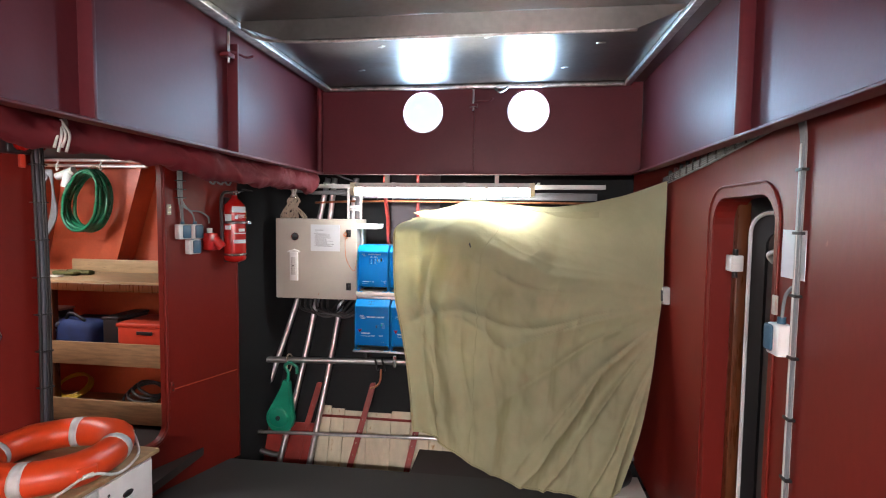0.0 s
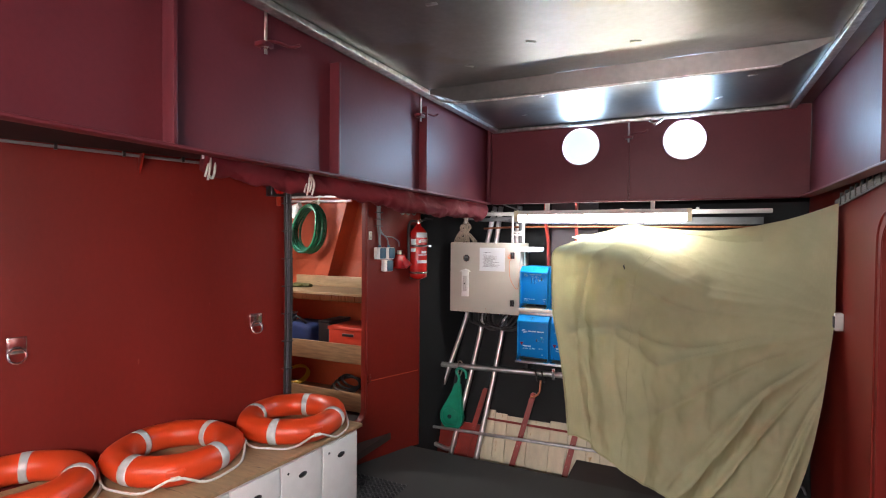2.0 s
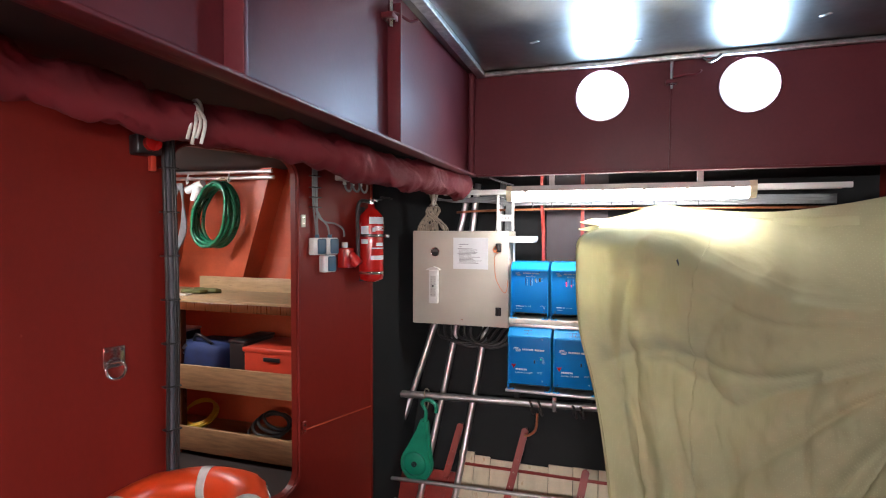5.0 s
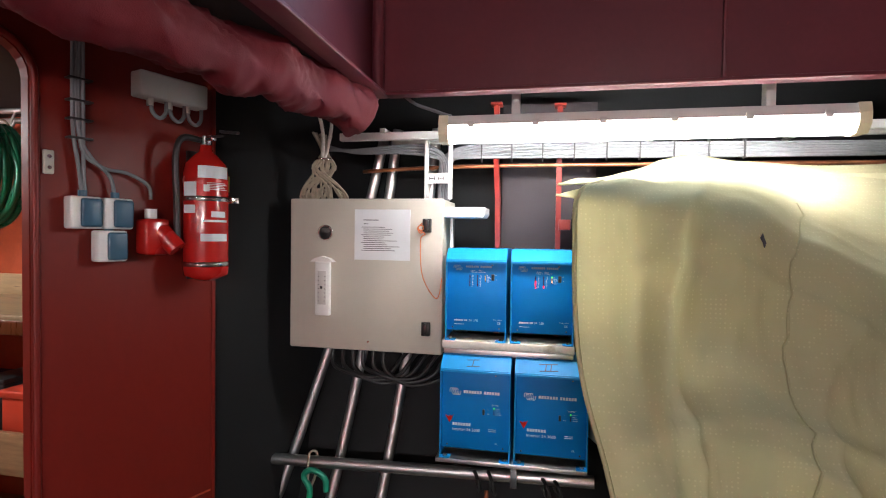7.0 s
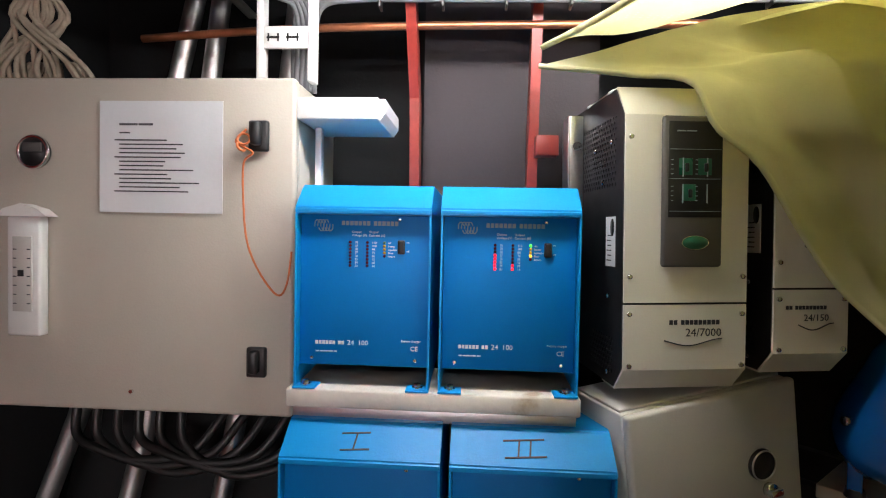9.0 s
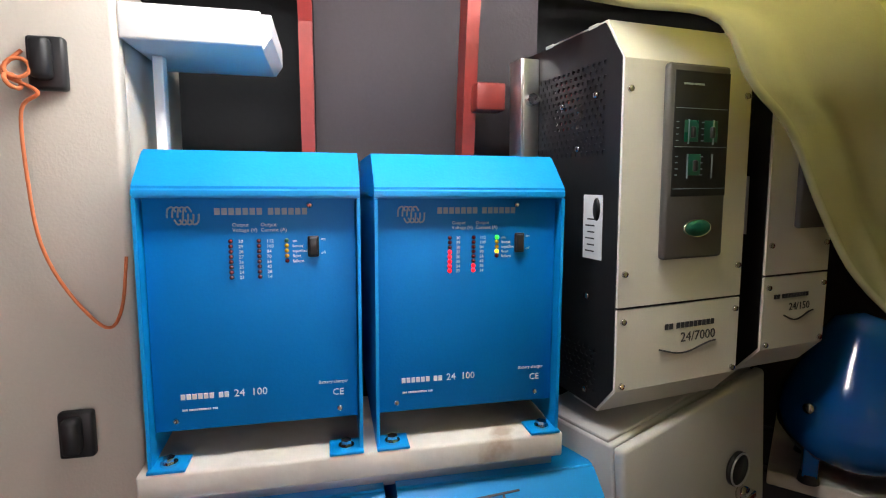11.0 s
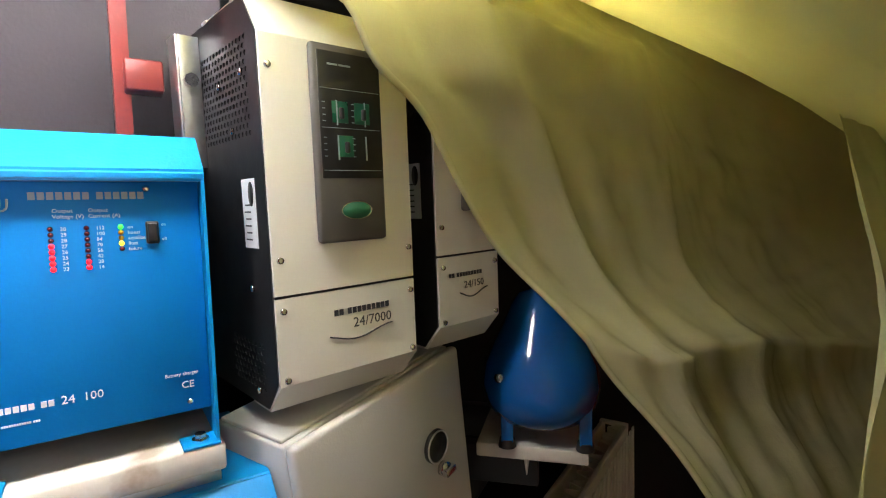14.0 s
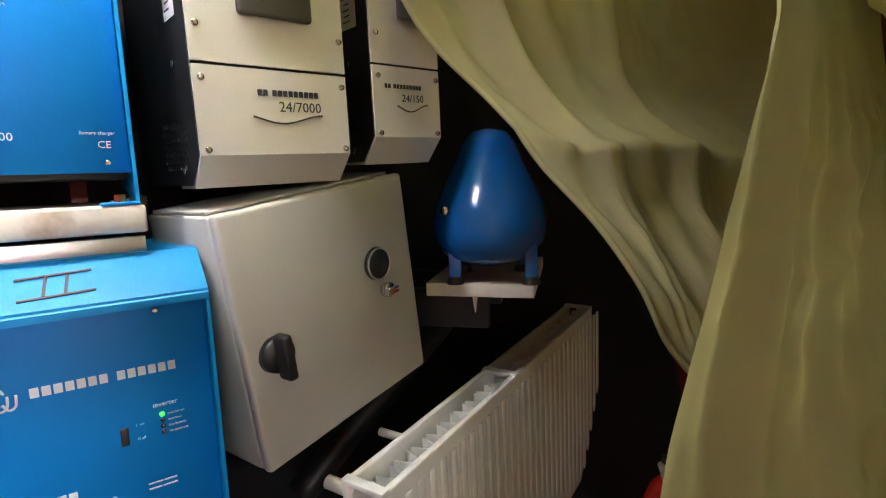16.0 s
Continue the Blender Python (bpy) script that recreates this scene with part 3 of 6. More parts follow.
structure("trim_opening", tube([lw(a, -0.004, c) for a, c in rounded(-0.735, 0.355, 0.015, 2.375, 0.125)], 0.012, 6, 1, True, raw=True), RED, "painted edge round the opening", "trim")
structure("trim_panel_seam", bx((0.02, -0.004, 0.715), (0.62, -0.0005, 0.722), 0.001, LW), RED_BRIGHT, "thin scored seam across the panel", "trim")
structure("trim_panel_edge", bx((0.622, -0.006, 0.0), (0.64, 0.06, DECK_Z), 0.003, LW), RED, "folded edge of the bulkhead panel", "trim")
for z in (1.96, 0.70):
    h = thing("hinge_leaf", LW @ at(0.05, 0, z), "small painted hinge leaf on the bulkhead", "hinge", "hinge leaves")
    part("leaf", bx((-0.016, -0.014, 0), (0.014, -0.001, 0.075), 0.004), CREAM if z > 1 else RED, h, local=True)
    for zs in (0.02, 0.055):
        part("screw", bar((-0.001, -0.017, zs), (-0.001, -0.012, zs), 0.006), CHROME, h, local=True)


def ring_plate(s, z):
    r = thing("lashing_ring", LW @ at(s, 0, z), "chrome lashing ring on a square plate", "lashing ring", "lashing rings")
    part("plate", bx((-0.045, -0.008, -0.01), (0.045, -0.001, 0.085), 0.004), CHROME, r, local=True)
    part("loop", bar((-0.018, -0.018, 0.02), (0.018, -0.018, 0.02), 0.011), CHROME, r, local=True)
    part("ring", torus(0.040, 0.007, 24, 8, 1, pose(0, -0.022, -0.018, 80, 0, 0)), CHROME, r, local=True)
    for sx in (-0.032, 0.032):
        part("bolt", bar((sx, -0.014, 0.07), (sx, -0.006, 0.07), 0.009, seg=6), CHROME, r, local=True)


ring_plate(-0.985, 1.33)
ring_plate(-2.35, 1.33)

hc = thing("bulkhead_cable", LW @ at(-3.0, -0.02, 2.45), "thin black cable clipped along the red bulkhead's head", "cable")
part("cable", tube([lw(-5.1, -0.02, 2.487), lw(-4.0, -0.02, 2.482), lw(-2.9, -0.02, 2.486), lw(-1.9, -0.02, 2.478), lw(-0.95, -0.02, 2.46), lw(-0.80, -0.03, 2.38)], 0.009, 7, 6), CABLE_GREY, hc)
for k in range(12):
    part("clip", bx((-4.9 + 0.34 * k, -0.032, 2.466), (-4.885 + 0.34 * k, -0.001, 2.497), 0.002, LW), BLACK, hc)
for s0 in (-1.75, -2.75, -3.75):
    structure("trim_bracket", prism([(0.0, 2.49), (0.0, 2.36), (-0.10, 2.49)], "x", s0, s0 + 0.012, None, LW), RED, "red triangular knee under the deck", "trim")

jp = thing("jamb_cables", LW @ at(-0.73, -0.03, 0.4), "black conduit and grey cables tied beside the opening", "cables")
for k, (o, rr, mm) in enumerate(((0.0, 0.012, CABLE_SLATE), (0.019, 0.008, CABLE_BLACK), (-0.018, 0.009, CABLE_BLACK), (0.032, 0.006, CABLE_BLACK))):
    part("conduit", tube([lw(-0.75 + o, -0.03, 0.05), lw(-0.752 + o, -0.032, 0.8), lw(-0.745 + o, -0.036, 1.5), lw(-0.75 + o, -0.03, 2.15), lw(-0.76 + o, -0.03, 2.47)], rr, 10, 6), mm, jp)
for k in range(9):
    part("cable_tie", bx((-0.782, -0.052, 0.55 + 0.21 * k), (-0.708, -0.001, 0.557 + 0.21 * k), 0.002, LW), BLACK, jp)
es = thing("emergency_stop", LW @ at(-0.85, 0, 2.28), "grey emergency stop box with a red button", "stop button")
part("box", bx((-0.91, -0.09, 2.28), (-0.80, -0.001, 2.37), 0.008, LW), BLACK, es)
part("button", bar(lw(-0.85, -0.12, 2.33), lw(-0.85, -0.088, 2.33), 0.036), EXTRED, es, "red mushroom button")
part("label_tag", bx((-0.84, -0.06, 2.21), (-0.815, -0.03, 2.28), 0.003, LW), CRATE_RED, es)

# sockets on the bulkhead panel
sk = thing("wall_sockets", LW @ at(0.17, 0, 1.66), "three pale sockets with blue-grey lids", "socket", "wall sockets")
for sx, z in ((0.09, 1.79), (0.19, 1.79), (0.17, 1.68)):
    b = part("socket", bx((sx, -0.055, z), (sx + 0.095, -0.001, z + 0.105), 0.008, LW), WHITE, sk)
    part("lid", bx((sx + 0.028, -0.064, z + 0.006), (sx + 0.092, -0.052, z + 0.099), 0.008, LW), SOCKBLUE, b, "blue-grey hinged lid")
    part("gland", bar(lw(sx + 0.045, -0.03, z + 0.10), lw(sx + 0.045, -0.03, z + 0.125), 0.013), SOCKBLUE, b)
for pts in ([(0.135, 1.91), (0.125, 2.0), (0.11, 2.12), (0.11, 2.42)], [(0.235, 1.91), (0.22, 1.97), (0.16, 2.03), (0.122, 2.13), (0.12, 2.42)], [(0.36, 1.90), (0.35, 1.95), (0.28, 1.985), (0.19, 2.0), (0.13, 2.08), (0.13, 2.42)], [(0.145, 1.91), (0.14, 2.0), (0.14, 2.42)]):
    part("lead", tube([lw(a, -0.025, c) for a, c in pts], 0.006, 8, 6), CABLE_GREY, sk)
for z in (2.08, 2.14, 2.20, 2.27):
    part("cable_tie", bx((0.095, -0.04, z), (0.165, -0.005, z + 0.006), 0.001, LW), BLACK, sk)
rs = thing("red_plug_socket", LW @ at(0.36, 0, 1.70), "red angled plug socket with a white collar", "socket")
part("body", bx((-0.045, -0.075, 0.0), (0.045, -0.001, 0.13), 0.012), EXTRED, rs, local=True)
part("snout", bar((0.02, -0.05, 0.09), (0.055, -0.10, 0.02), 0.034), EXTRED, rs, local=True)
part("collar", bar((-0.005, -0.035, 0.125), (-0.005, -0.035, 0.165), 0.020), WHITE, rs, "white cable collar", local=True)
jb = thing("junction_box", LW @ at(0.42, 0, 2.26), "grey junction box with looped cables below", "junction box")
part("body", bx((0.30, -0.07, 2.26), (0.56, -0.001, 2.35), 0.008, LW), BOXGREY, jb)
for k in range(3):
    a = 0.35 + 0.07 * k
    part("loop", tube([lw(a, -0.04, 2.27), lw(a + 0.005, -0.045, 2.215), lw(a + 0.03, -0.05, 2.195), lw(a + 0.055, -0.045, 2.22), lw(a + 0.06, -0.04, 2.27)], 0.007, 8, 5), CABLE_GREY, jb)
    part("gland", bar(lw(a, -0.04, 2.235), lw(a, -0.04, 2.262), 0.012), BOXGREY, jb)

# fire extinguisher on the panel
fe = thing("fire_extinguisher", LW @ at(0.53, -0.10, 1.60), "red fire extinguisher with white labels on a bracket", "extinguisher")
part("cylinder", lathe([(0.03, 0.0), (0.078, 0.02), (0.082, 0.05), (0.082, 0.40), (0.075, 0.44), (0.045, 0.475), (0.025, 0.49), (0.022, 0.515)], 28), EXTRED, fe, local=True)
va = part("valve", merge(bar((0, 0, 0.51), (0, 0, 0.55), 0.02), bx((-0.012, -0.05, 0.53), (0.012, 0.02, 0.55), 0.004)), CHROME, fe, "chrome valve", local=True)
part("handle", merge(bx((-0.008, -0.11, 0.562), (0.008, -0.01, 0.572), 0.003, pose(0, 0, 0, 8)), bx((-0.008, -0.10, 0.54), (0.008, -0.01, 0.548), 0.003)), BLACK, va, "black squeeze handle", local=True)
part("hose", tube([(-0.02, 0.01, 0.535), (-0.09, 0.01, 0.53), (-0.115, 0.01, 0.46), (-0.112, 0.01, 0.30), (-0.108, 0.01, 0.12)], 0.012, 8, 6), CABLE_BLACK, fe, "black discharge hose", local=True)
for z in (0.055, 0.30):
    part("strap", lathe([(0.083, z), (0.085, z), (0.085, z + 0.018), (0.083, z + 0.018)], 28), CHROME, fe, "steel strap", local=True)
part("strap_buckle", bx((0.05, -0.085, 0.296), (0.085, -0.05, 0.318), 0.002), CHROME, fe, local=True)
part("bracket", bx((-0.02, 0.08, 0.0), (0.02, 0.098, 0.5), 0.002), BLACK, fe, local=True)


def curved_patch(r, a0, a1, z0, z1, n=8):
    b = bmesh.new()
    rows = [[b.verts.new((r * math.cos(radians(a0 + (a1 - a0) * k / n)), r * math.sin(radians(a0 + (a1 - a0) * k / n)), z)) for k in range(n + 1)] for z in (z0, z1)]
    for k in range(n):
        b.faces.new((rows[0][k], rows[0][k + 1], rows[1][k + 1], rows[1][k]))
    return b


for a0, a1, z0, z1, mm in ((-112, -30, 0.385, 0.43, PAPER), (-155, -115, 0.31, 0.37, PAPER), (-155, -118, 0.255, 0.285, PAPER), (-98, -84, 0.335, 0.36, PAPER), (-80, -40, 0.24, 0.262, PAPER), (-100, -32, 0.222, 0.230, PAPER), (-105, -32, 0.150, 0.178, PAPER), (-20, 0, 0.34, 0.40, YELLOW)):
    part("label", curved_patch(0.0835, a0 - 32, a1 - 32, z0, z1), mm, fe, "white printed label" if mm is PAPER else "yellow label", local=True)
txt = bmesh.new()
for k in range(5):
    merge(txt, curved_patch(0.0842, -122, -66 - 6 * (k % 3), 0.342 + 0.006 * k, 0.3445 + 0.006 * k))
part("print", txt, PAPER, fe, local=True)

# ---- rolled red curtain under the coaming ----
roll_line = [(-1.10, -2.50, 2.40), (-0.97, -2.22, 2.375), (-0.84, -1.92, 2.34), (-0.67, -1.60, 2.30), (-0.52, -1.30, 2.265), (-0.40, -0.95, 2.235), (-0.32, -0.65, 2.22), (-0.25, -0.40, 2.215)]
rolled = thing("rolled_curtain", (-0.6, -1.4, 2.1), "dark red canvas curtain rolled up and tied", "curtain")
b = tube(roll_line, 0.080, 40, 44)
for v in b.verts:
    n1 = noise.noise(Vector((v.co.y * 9, v.co.z * 10, v.co.x * 10)))
    n2 = noise.noise(Vector((v.co.y * 28 + v.co.z * 20, 3, v.co.x * 9)))
    n3 = 1 - abs(noise.noise(Vector((v.co.y * 16 + v.co.z * 22, v.co.z * 7, v.co.x * 20))))
    n4 = 1 - abs(noise.noise(Vector((v.co.y * 46, v.co.z * 34 + v.co.y * 20, v.co.x * 40))))
    v.co.z += 0.022 * n1 + 0.008 * n2 + 0.010 * math.sin(v.co.y * 7) + 0.012 * (n3 ** 3 - 0.5) + 0.003 * n4 ** 2
    v.co.x += 0.02 * n1 + 0.011 * (n3 ** 3 - 0.5) + 0.003 * n4 ** 2
part("roll", b, ROLLCLOTH, rolled)
part("rod", bar((-0.93, -1.98, 2.43), (-0.36, -0.72, 2.30), 0.009), CHROME, rolled, "thin bright curtain rod")
for k, (x, y, z) in enumerate(((-0.84, -1.92, 2.34), (-1.08, -2.46, 2.39))):
    part("tie_cord", torus(0.078, 0.007, 24, 6, 1, pose(x, y, z, 90, 0, -28)), ROPE, rolled, "knotted pale tie cord")
    for q in range(4 if not k else 2):
        dx = -0.03 + 0.02 * q
        part("cord_end", tube([(x + 0.05, y - 0.05, z + 0.05), (x + 0.08 + dx, y - 0.07, z - 0.02), (x + 0.07 + dx, y - 0.08, z - 0.08 - 0.02 * (q % 2))], 0.006, 6, 5), ROPE, rolled)
part("tag", bx((-1.115, -2.50, 2.42), (-1.07, -2.44, 2.45), 0.002), PAPER, rolled, "white tag")

# ---- side bench and lifebuoys ----
sb = thing("side_bench", (-1.0, -2.4, 0), "low bench with a plywood top on white lockers", "bench")
top = [(-0.74, -1.43), (-0.92, -3.7), (-2.02, -3.7), (-1.335, -1.40)]
b = prism(top, "z", 0.60, 0.625)
bmesh.ops.bevel(b, geom=b.edges[:], offset=0.004, segments=2, affect="EDGES")
part("benchtop", b, PLY, sb, "worn plywood top")
body = [(-0.775, -1.46), (-0.945, -3.68), (-1.98, -3.68), (-1.33, -1.44)]
part("carcass", prism(body, "z", 0.0, 0.60), WHITE, sb)
for k in range(6):
    y0, y1 = -1.47 - 0.36 * k, -1.47 - 0.36 * (k + 1) + 0.012
    xf = lambda y: -0.775 - 0.0766 * (-1.46 - y)
    ang = 90 - math.degrees(math.atan(0.0766))
    mdoor = pose(xf(y1), y1, 0, 0, 0, ang)
    dr = part("locker_door", bx((0, -0.016, 0.04), (y0 - y1, -0.001, 0.58), 0.004, mdoor), WHITE, sb)
    badge = lathe([(0.001, 0), (0.035, 0), (0.035, 0.003), (0.001, 0.003)], 24, mdoor @ pose((y0 - y1) / 2, -0.0165, 0.47, 90) @ Matrix.Diagonal((1, 0.5, 1, 1)))
    part("badge", badge, BLACK, dr, "black oval badge")
    part("lock", bar(mdoor @ Vector((0.05, -0.02, 0.52)), mdoor @ Vector((0.05, -0.015, 0.52)), 0.008), CHROME, dr)


def lifebuoy(x, y, rz, tilt=0, z=0.625):
    m = at(x, y, z, rz) @ pose(0, 0, 0, tilt, 0, 0)
    o = thing("lifebuoy", m, "orange lifebuoy with silver tape and white rope", "lifebuoy", "lifebuoys on the bench")
    R, r = 0.285, 0.083
    ring = torus(R, r, 56, 18, 0.96, pose(0, 0, 0.080))
    for v in ring.verts:
        a = math.atan2(v.co.y, v.co.x)
        near = math.cos(2 * (a - radians(45))) ** 8
        if math.hypot(v.co.x, v.co.y) > R + 0.03:
            v.co.x += math.cos(a) * 0.016 * near
            v.co.y += math.sin(a) * 0.016 * near
    part("ring", ring, ORANGE, o, local=True)
    for k in range(4):
        a0 = 2 * math.pi * k / 4
        pts = [Vector((R * math.cos(a0 + t), R * math.sin(a0 + t), 0)) for t in np.linspace(-0.085, 0.085, 5)]
        band = tube(pts, r + 0.0015, 18, raw=True)
        for v in band.verts:
            v.co.z = v.co.z * 0.96 + 0.080
        part("tape_band", band, TAPE, o, "silver reflective tape", local=True)
        a1 = a0 + math.pi / 4
        part("grab_boss", bx((R + 0.055, -0.05, 0.045), (R + 0.098, 0.05, 0.115), 0.014, pose(0, 0, 0, 0, 0, math.degrees(a1))), ORANGE, o, local=True)
        part("rope_clip", bar(Vector((math.cos(a1 - 0.06), math.sin(a1 - 0.06), 0)) * (R + 0.103) + Vector((0, 0, 0.07)), Vector((math.cos(a1 + 0.06), math.sin(a1 + 0.06), 0)) * (R + 0.103) + Vector((0, 0, 0.07)), 0.012), ROPE, o, local=True)
    line = []
    for k in range(16):
        a = math.pi / 4 + 2 * math.pi * k / 16
        sag = (k % 4) in (1, 2, 3)
        line.append(Vector((math.cos(a) * (R + 0.100), math.sin(a) * (R + 0.100), 0.012 if sag else 0.072)))
    part("grab_line", tube(line, 0.0075, 8, 4, True), ROPE, o, "white grab rope", local=True)
    return o


lifebuoy(-1.12, -1.74, 20)
lifebuoy(-1.34, -2.50, 8)
lifebuoy(-1.64, -3.20, 50, 0)

# ---- floor mats ----
rm = thing("rubber_mat", (0.5, -1.3, 0), "large grey rubber mat lying on the deck", "mat")
b = prism([(-0.965, -0.30), (-1.22, -1.0), (-0.60, -1.0), (-0.60, -1.46), (-0.70, -2.2), (2.15, -2.2), (2.15, -0.30)], "z", 0.0, 0.012)
part("sheet", b, RUBBER, rm)
hm = thing("ring_mat", (-0.9, -1.2, 0), "black rubber mat full of round holes", "mat")
cells = bmesh.new()
for i in range(14):
    for j in range(11):
        merge(cells, torus(0.019, 0.007, 8, 4, 1.4, pose(-1.19 + 0.044 * i, -1.45 + 0.042 * j, 0.010)))
part("mesh", cells, BLACK, hm)

# ---- hull side: boards, frames and pipes ----
def hull_y(z):
    for (y0, z0), (y1, z1) in zip(HULL, HULL[1:]):
        if z <= z1:
            return y0 + (y1 - y0) * (z - z0) / (z1 - z0)
    return HULL[-1][0]


boards = thing("hull_boards", (0.3, 0.1, -0.4), "stained cream boards along the foot of the hull", "boards")
rng = random.Random(11)
x = -0.42
while x < 1.5:
    w = rng.choice((0.17, 0.21, 0.25, 0.12))
    zt = 0.20 + rng.uniform(-0.02, 0.03)
    b = bx((x, -0.018, 0), (x + w - 0.003, 0.0, zt + 0.55), 0.003, None)
    ang = math.degrees(math.atan2(hull_y(0.2) - hull_y(-0.5), 0.7))
    b.transform(pose(0, hull_y(-0.45) - 0.004 - rng.uniform(0, 0.004), -0.45, -ang, 0, 0))
    part("board", b, CREAM_PLANK, boards)
    x += w
skirt = bmesh.new()
bx((-0.94, -0.016, 0), (-0.425, 0, 0.62), 0, pose(0, hull_y(-0.45) - 0.004, -0.45, -12, 0, 0), skirt)
structure("trim_hull_skirt", skirt, FRAME_RED, "dark red painted plating at the hull's foot", "trim")
structure("trim_hull_ledge", bx((-0.42, hull_y(0.21) - 0.03, 0.205), (1.6, hull_y(0.21), 0.225), 0.003), FRAME_RED, "red ledge above the boards", "trim")


def frame_bar(xt, xb, zt, zb, label="red slotted hull frame with a row of bolt holes"):
    yt, yb = hull_y(zt) - 0.07, hull_y(zb) - 0.07
    p0, p1 = Vector((xb, yb, zb)), Vector((xt, yt, zt))
    L = (p1 - p0).length
    zaxis = (p1 - p0).normalized()
    xaxis = Vector((1, 0, 0)) - zaxis * zaxis.x
    xaxis.normalize()
    yaxis = zaxis.cross(xaxis)
    m = Matrix((xaxis, yaxis, zaxis)).transposed().to_4x4()
    m.translation = p0
    f = thing("perforated_hull_rib", m, label, "hull frame", "hull frames")
    holes = [[(0.008 * math.cos(2 * math.pi * k / 10), 0.06 + 0.10 * i + 0.010 * math.sin(2 * math.pi * k / 10)) for k in range(10)] for i in range(int((L - 0.08) / 0.10))]
    part("flat_bar", pierced([(-0.025, 0), (0.025, 0), (0.025, L - 0.015), (0.015, L), (-0.015, L), (-0.025, L - 0.015)], holes, "y", -0.006, 0.0), FRAME_RED, f, local=True)
    part("web", bx((-0.005, 0, 0), (0.005, 0.06, L), 0.001), FRAME_RED, f, local=True)


frame_bar(-0.41, -0.62, 0.50, -0.40)
frame_bar(0.075, -0.14, 0.52, -0.40)
frame_bar(0.50, 0.36, 0.30, -0.40)
frame_bar(0.98, 0.84, 0.30, -0.40)


def pipe_thing(name, pts, r, label, mm=PIPE, n=6):
    p = thing(name, pts[0], label, "pipe")
    part("pipe", tube(pts, r, 14, n), mm, p)
    return p


for xt, xb, zb in ((-0.70, -1.0, 0.0), (-0.50, -0.70, -0.2), (-0.27, -0.44, -0.25)):
    ext = (xt - xb) / (1.05 - zb)
    q = thing("slanting_pipe", (xb, hull_y(zb) - 0.1, zb), "bare steel pipe slanting up the hull side", "pipe", "hull pipes")
    part("pipe", tube([(xb, hull_y(zb) - 0.12, zb), (xt - ext * 0.5, hull_y(0.55) - 0.11, 0.55), (xt, hull_y(1.05) - 0.12, 1.05), (xt + ext * 0.55, 0.34, 1.6), (xt + ext * 1.1, 0.36, 2.3)], 0.024, 14, 8), PIPE, q)
pp = pipe_thing("thin_conduit", [(-0.88, 0.10, 0.30), (-0.86, 0.17, 0.75), (-0.84, 0.22, 1.27)], 0.011, "thin pale conduit beside the cabinet", WHITE)
hp = thing("handrail_pipe", (-0.2, 0.12, 0.72), "thick horizontal steel pipe across the hull side", "pipe")
part("pipe", bar((-0.90, 0.13, 0.705), (0.62, 0.13, 0.752), 0.026, seg=18), PIPE, hp)
for x, r in ((0.13, 0.042), (0.19, 0.046), (0.42, 0.040), (0.47, 0.036)):
    part("cable_loop", torus(r, 0.008, 20, 8, 1, pose(x, 0.10, 0.715, 0, 75, 20)), CABLE_BLACK, hp, "black cable loop on the pipe")
part("saddle", bx((0.27, 0.10, 0.70), (0.30, 0.16, 0.80), 0.003), CHROME, hp)
lp = thing("lower_pipe", (-0.2, 0.0, 0.1), "thin horizontal steel pipe along the hull's foot", "pipe")
part("pipe", bar((-1.0, 0.02, 0.10), (0.72, 0.0, 0.16), 0.014), PIPE, lp)
bp_ = pipe_thing("bent_pipe", [(-0.95, 0.05, -0.06), (-0.75, 0.04, -0.10), (-0.68, 0.05, -0.06), (-0.67, 0.06, 0.06)], 0.022, "short bent steel pipe near the deck")
st = thing("cable_tail", (0.15, 0.05, 0.5), "cut brown cable tail hanging from the pipe", "cable")
part("tail", tube([(0.17, 0.10, 0.68), (0.165, 0.08, 0.58), (0.13, 0.06, 0.54), (0.09, 0.05, 0.53)], 0.009), COPPER, st)

# green snatch block hung from the pipe
sbk = thing("snatch_block", (-0.70, 0.05, 0.08), "green painted steel snatch block hung on a cord", "pulley")
bm_ = prism([(-0.70 + 0.125 * math.cos(t), 0.225 + 0.13 * math.sin(t)) for t in np.linspace(math.pi * 0.86, math.pi * 2 + 0.45, 20)] + [(-0.605, 0.44), (-0.615, 0.56), (-0.665, 0.57), (-0.70, 0.48), (-0.755, 0.38)], "y", 0.02, 0.085)
bmesh.ops.bevel(bm_, geom=bm_.edges[:], offset=0.012, segments=2, affect="EDGES")
part("cheek", smooth(bm_, 35), GREEN, sbk)
part("sheave", lathe([(0.001, 0), (0.085, 0), (0.09, 0.008), (0.075, 0.014), (0.001, 0.014)], 28, pose(-0.705, 0.018, 0.24, 90, 0, 0)), GREEN, sbk)
part("axle", merge(bar((-0.705, -0.006, 0.24), (-0.705, 0.012, 0.24), 0.020), bar((-0.705, -0.012, 0.24), (-0.705, 0.0, 0.24), 0.010)), BLACK, sbk, "dark axle pin")
part("hook", tube([(-0.64, 0.05, 0.54), (-0.63, 0.05, 0.62), (-0.66, 0.05, 0.68), (-0.62, 0.05, 0.71), (-0.56, 0.05, 0.68), (-0.55, 0.05, 0.62)], 0.014, 10, 6), GREEN, sbk)
part("cord", tube([(-0.64, 0.05, 0.66), (-0.655, 0.09, 0.76), (-0.65, 0.16, 0.745), (-0.645, 0.15, 0.66), (-0.64, 0.06, 0.60)], 0.006, 6, 6), OLDROPE, sbk, "tan hanging cord")

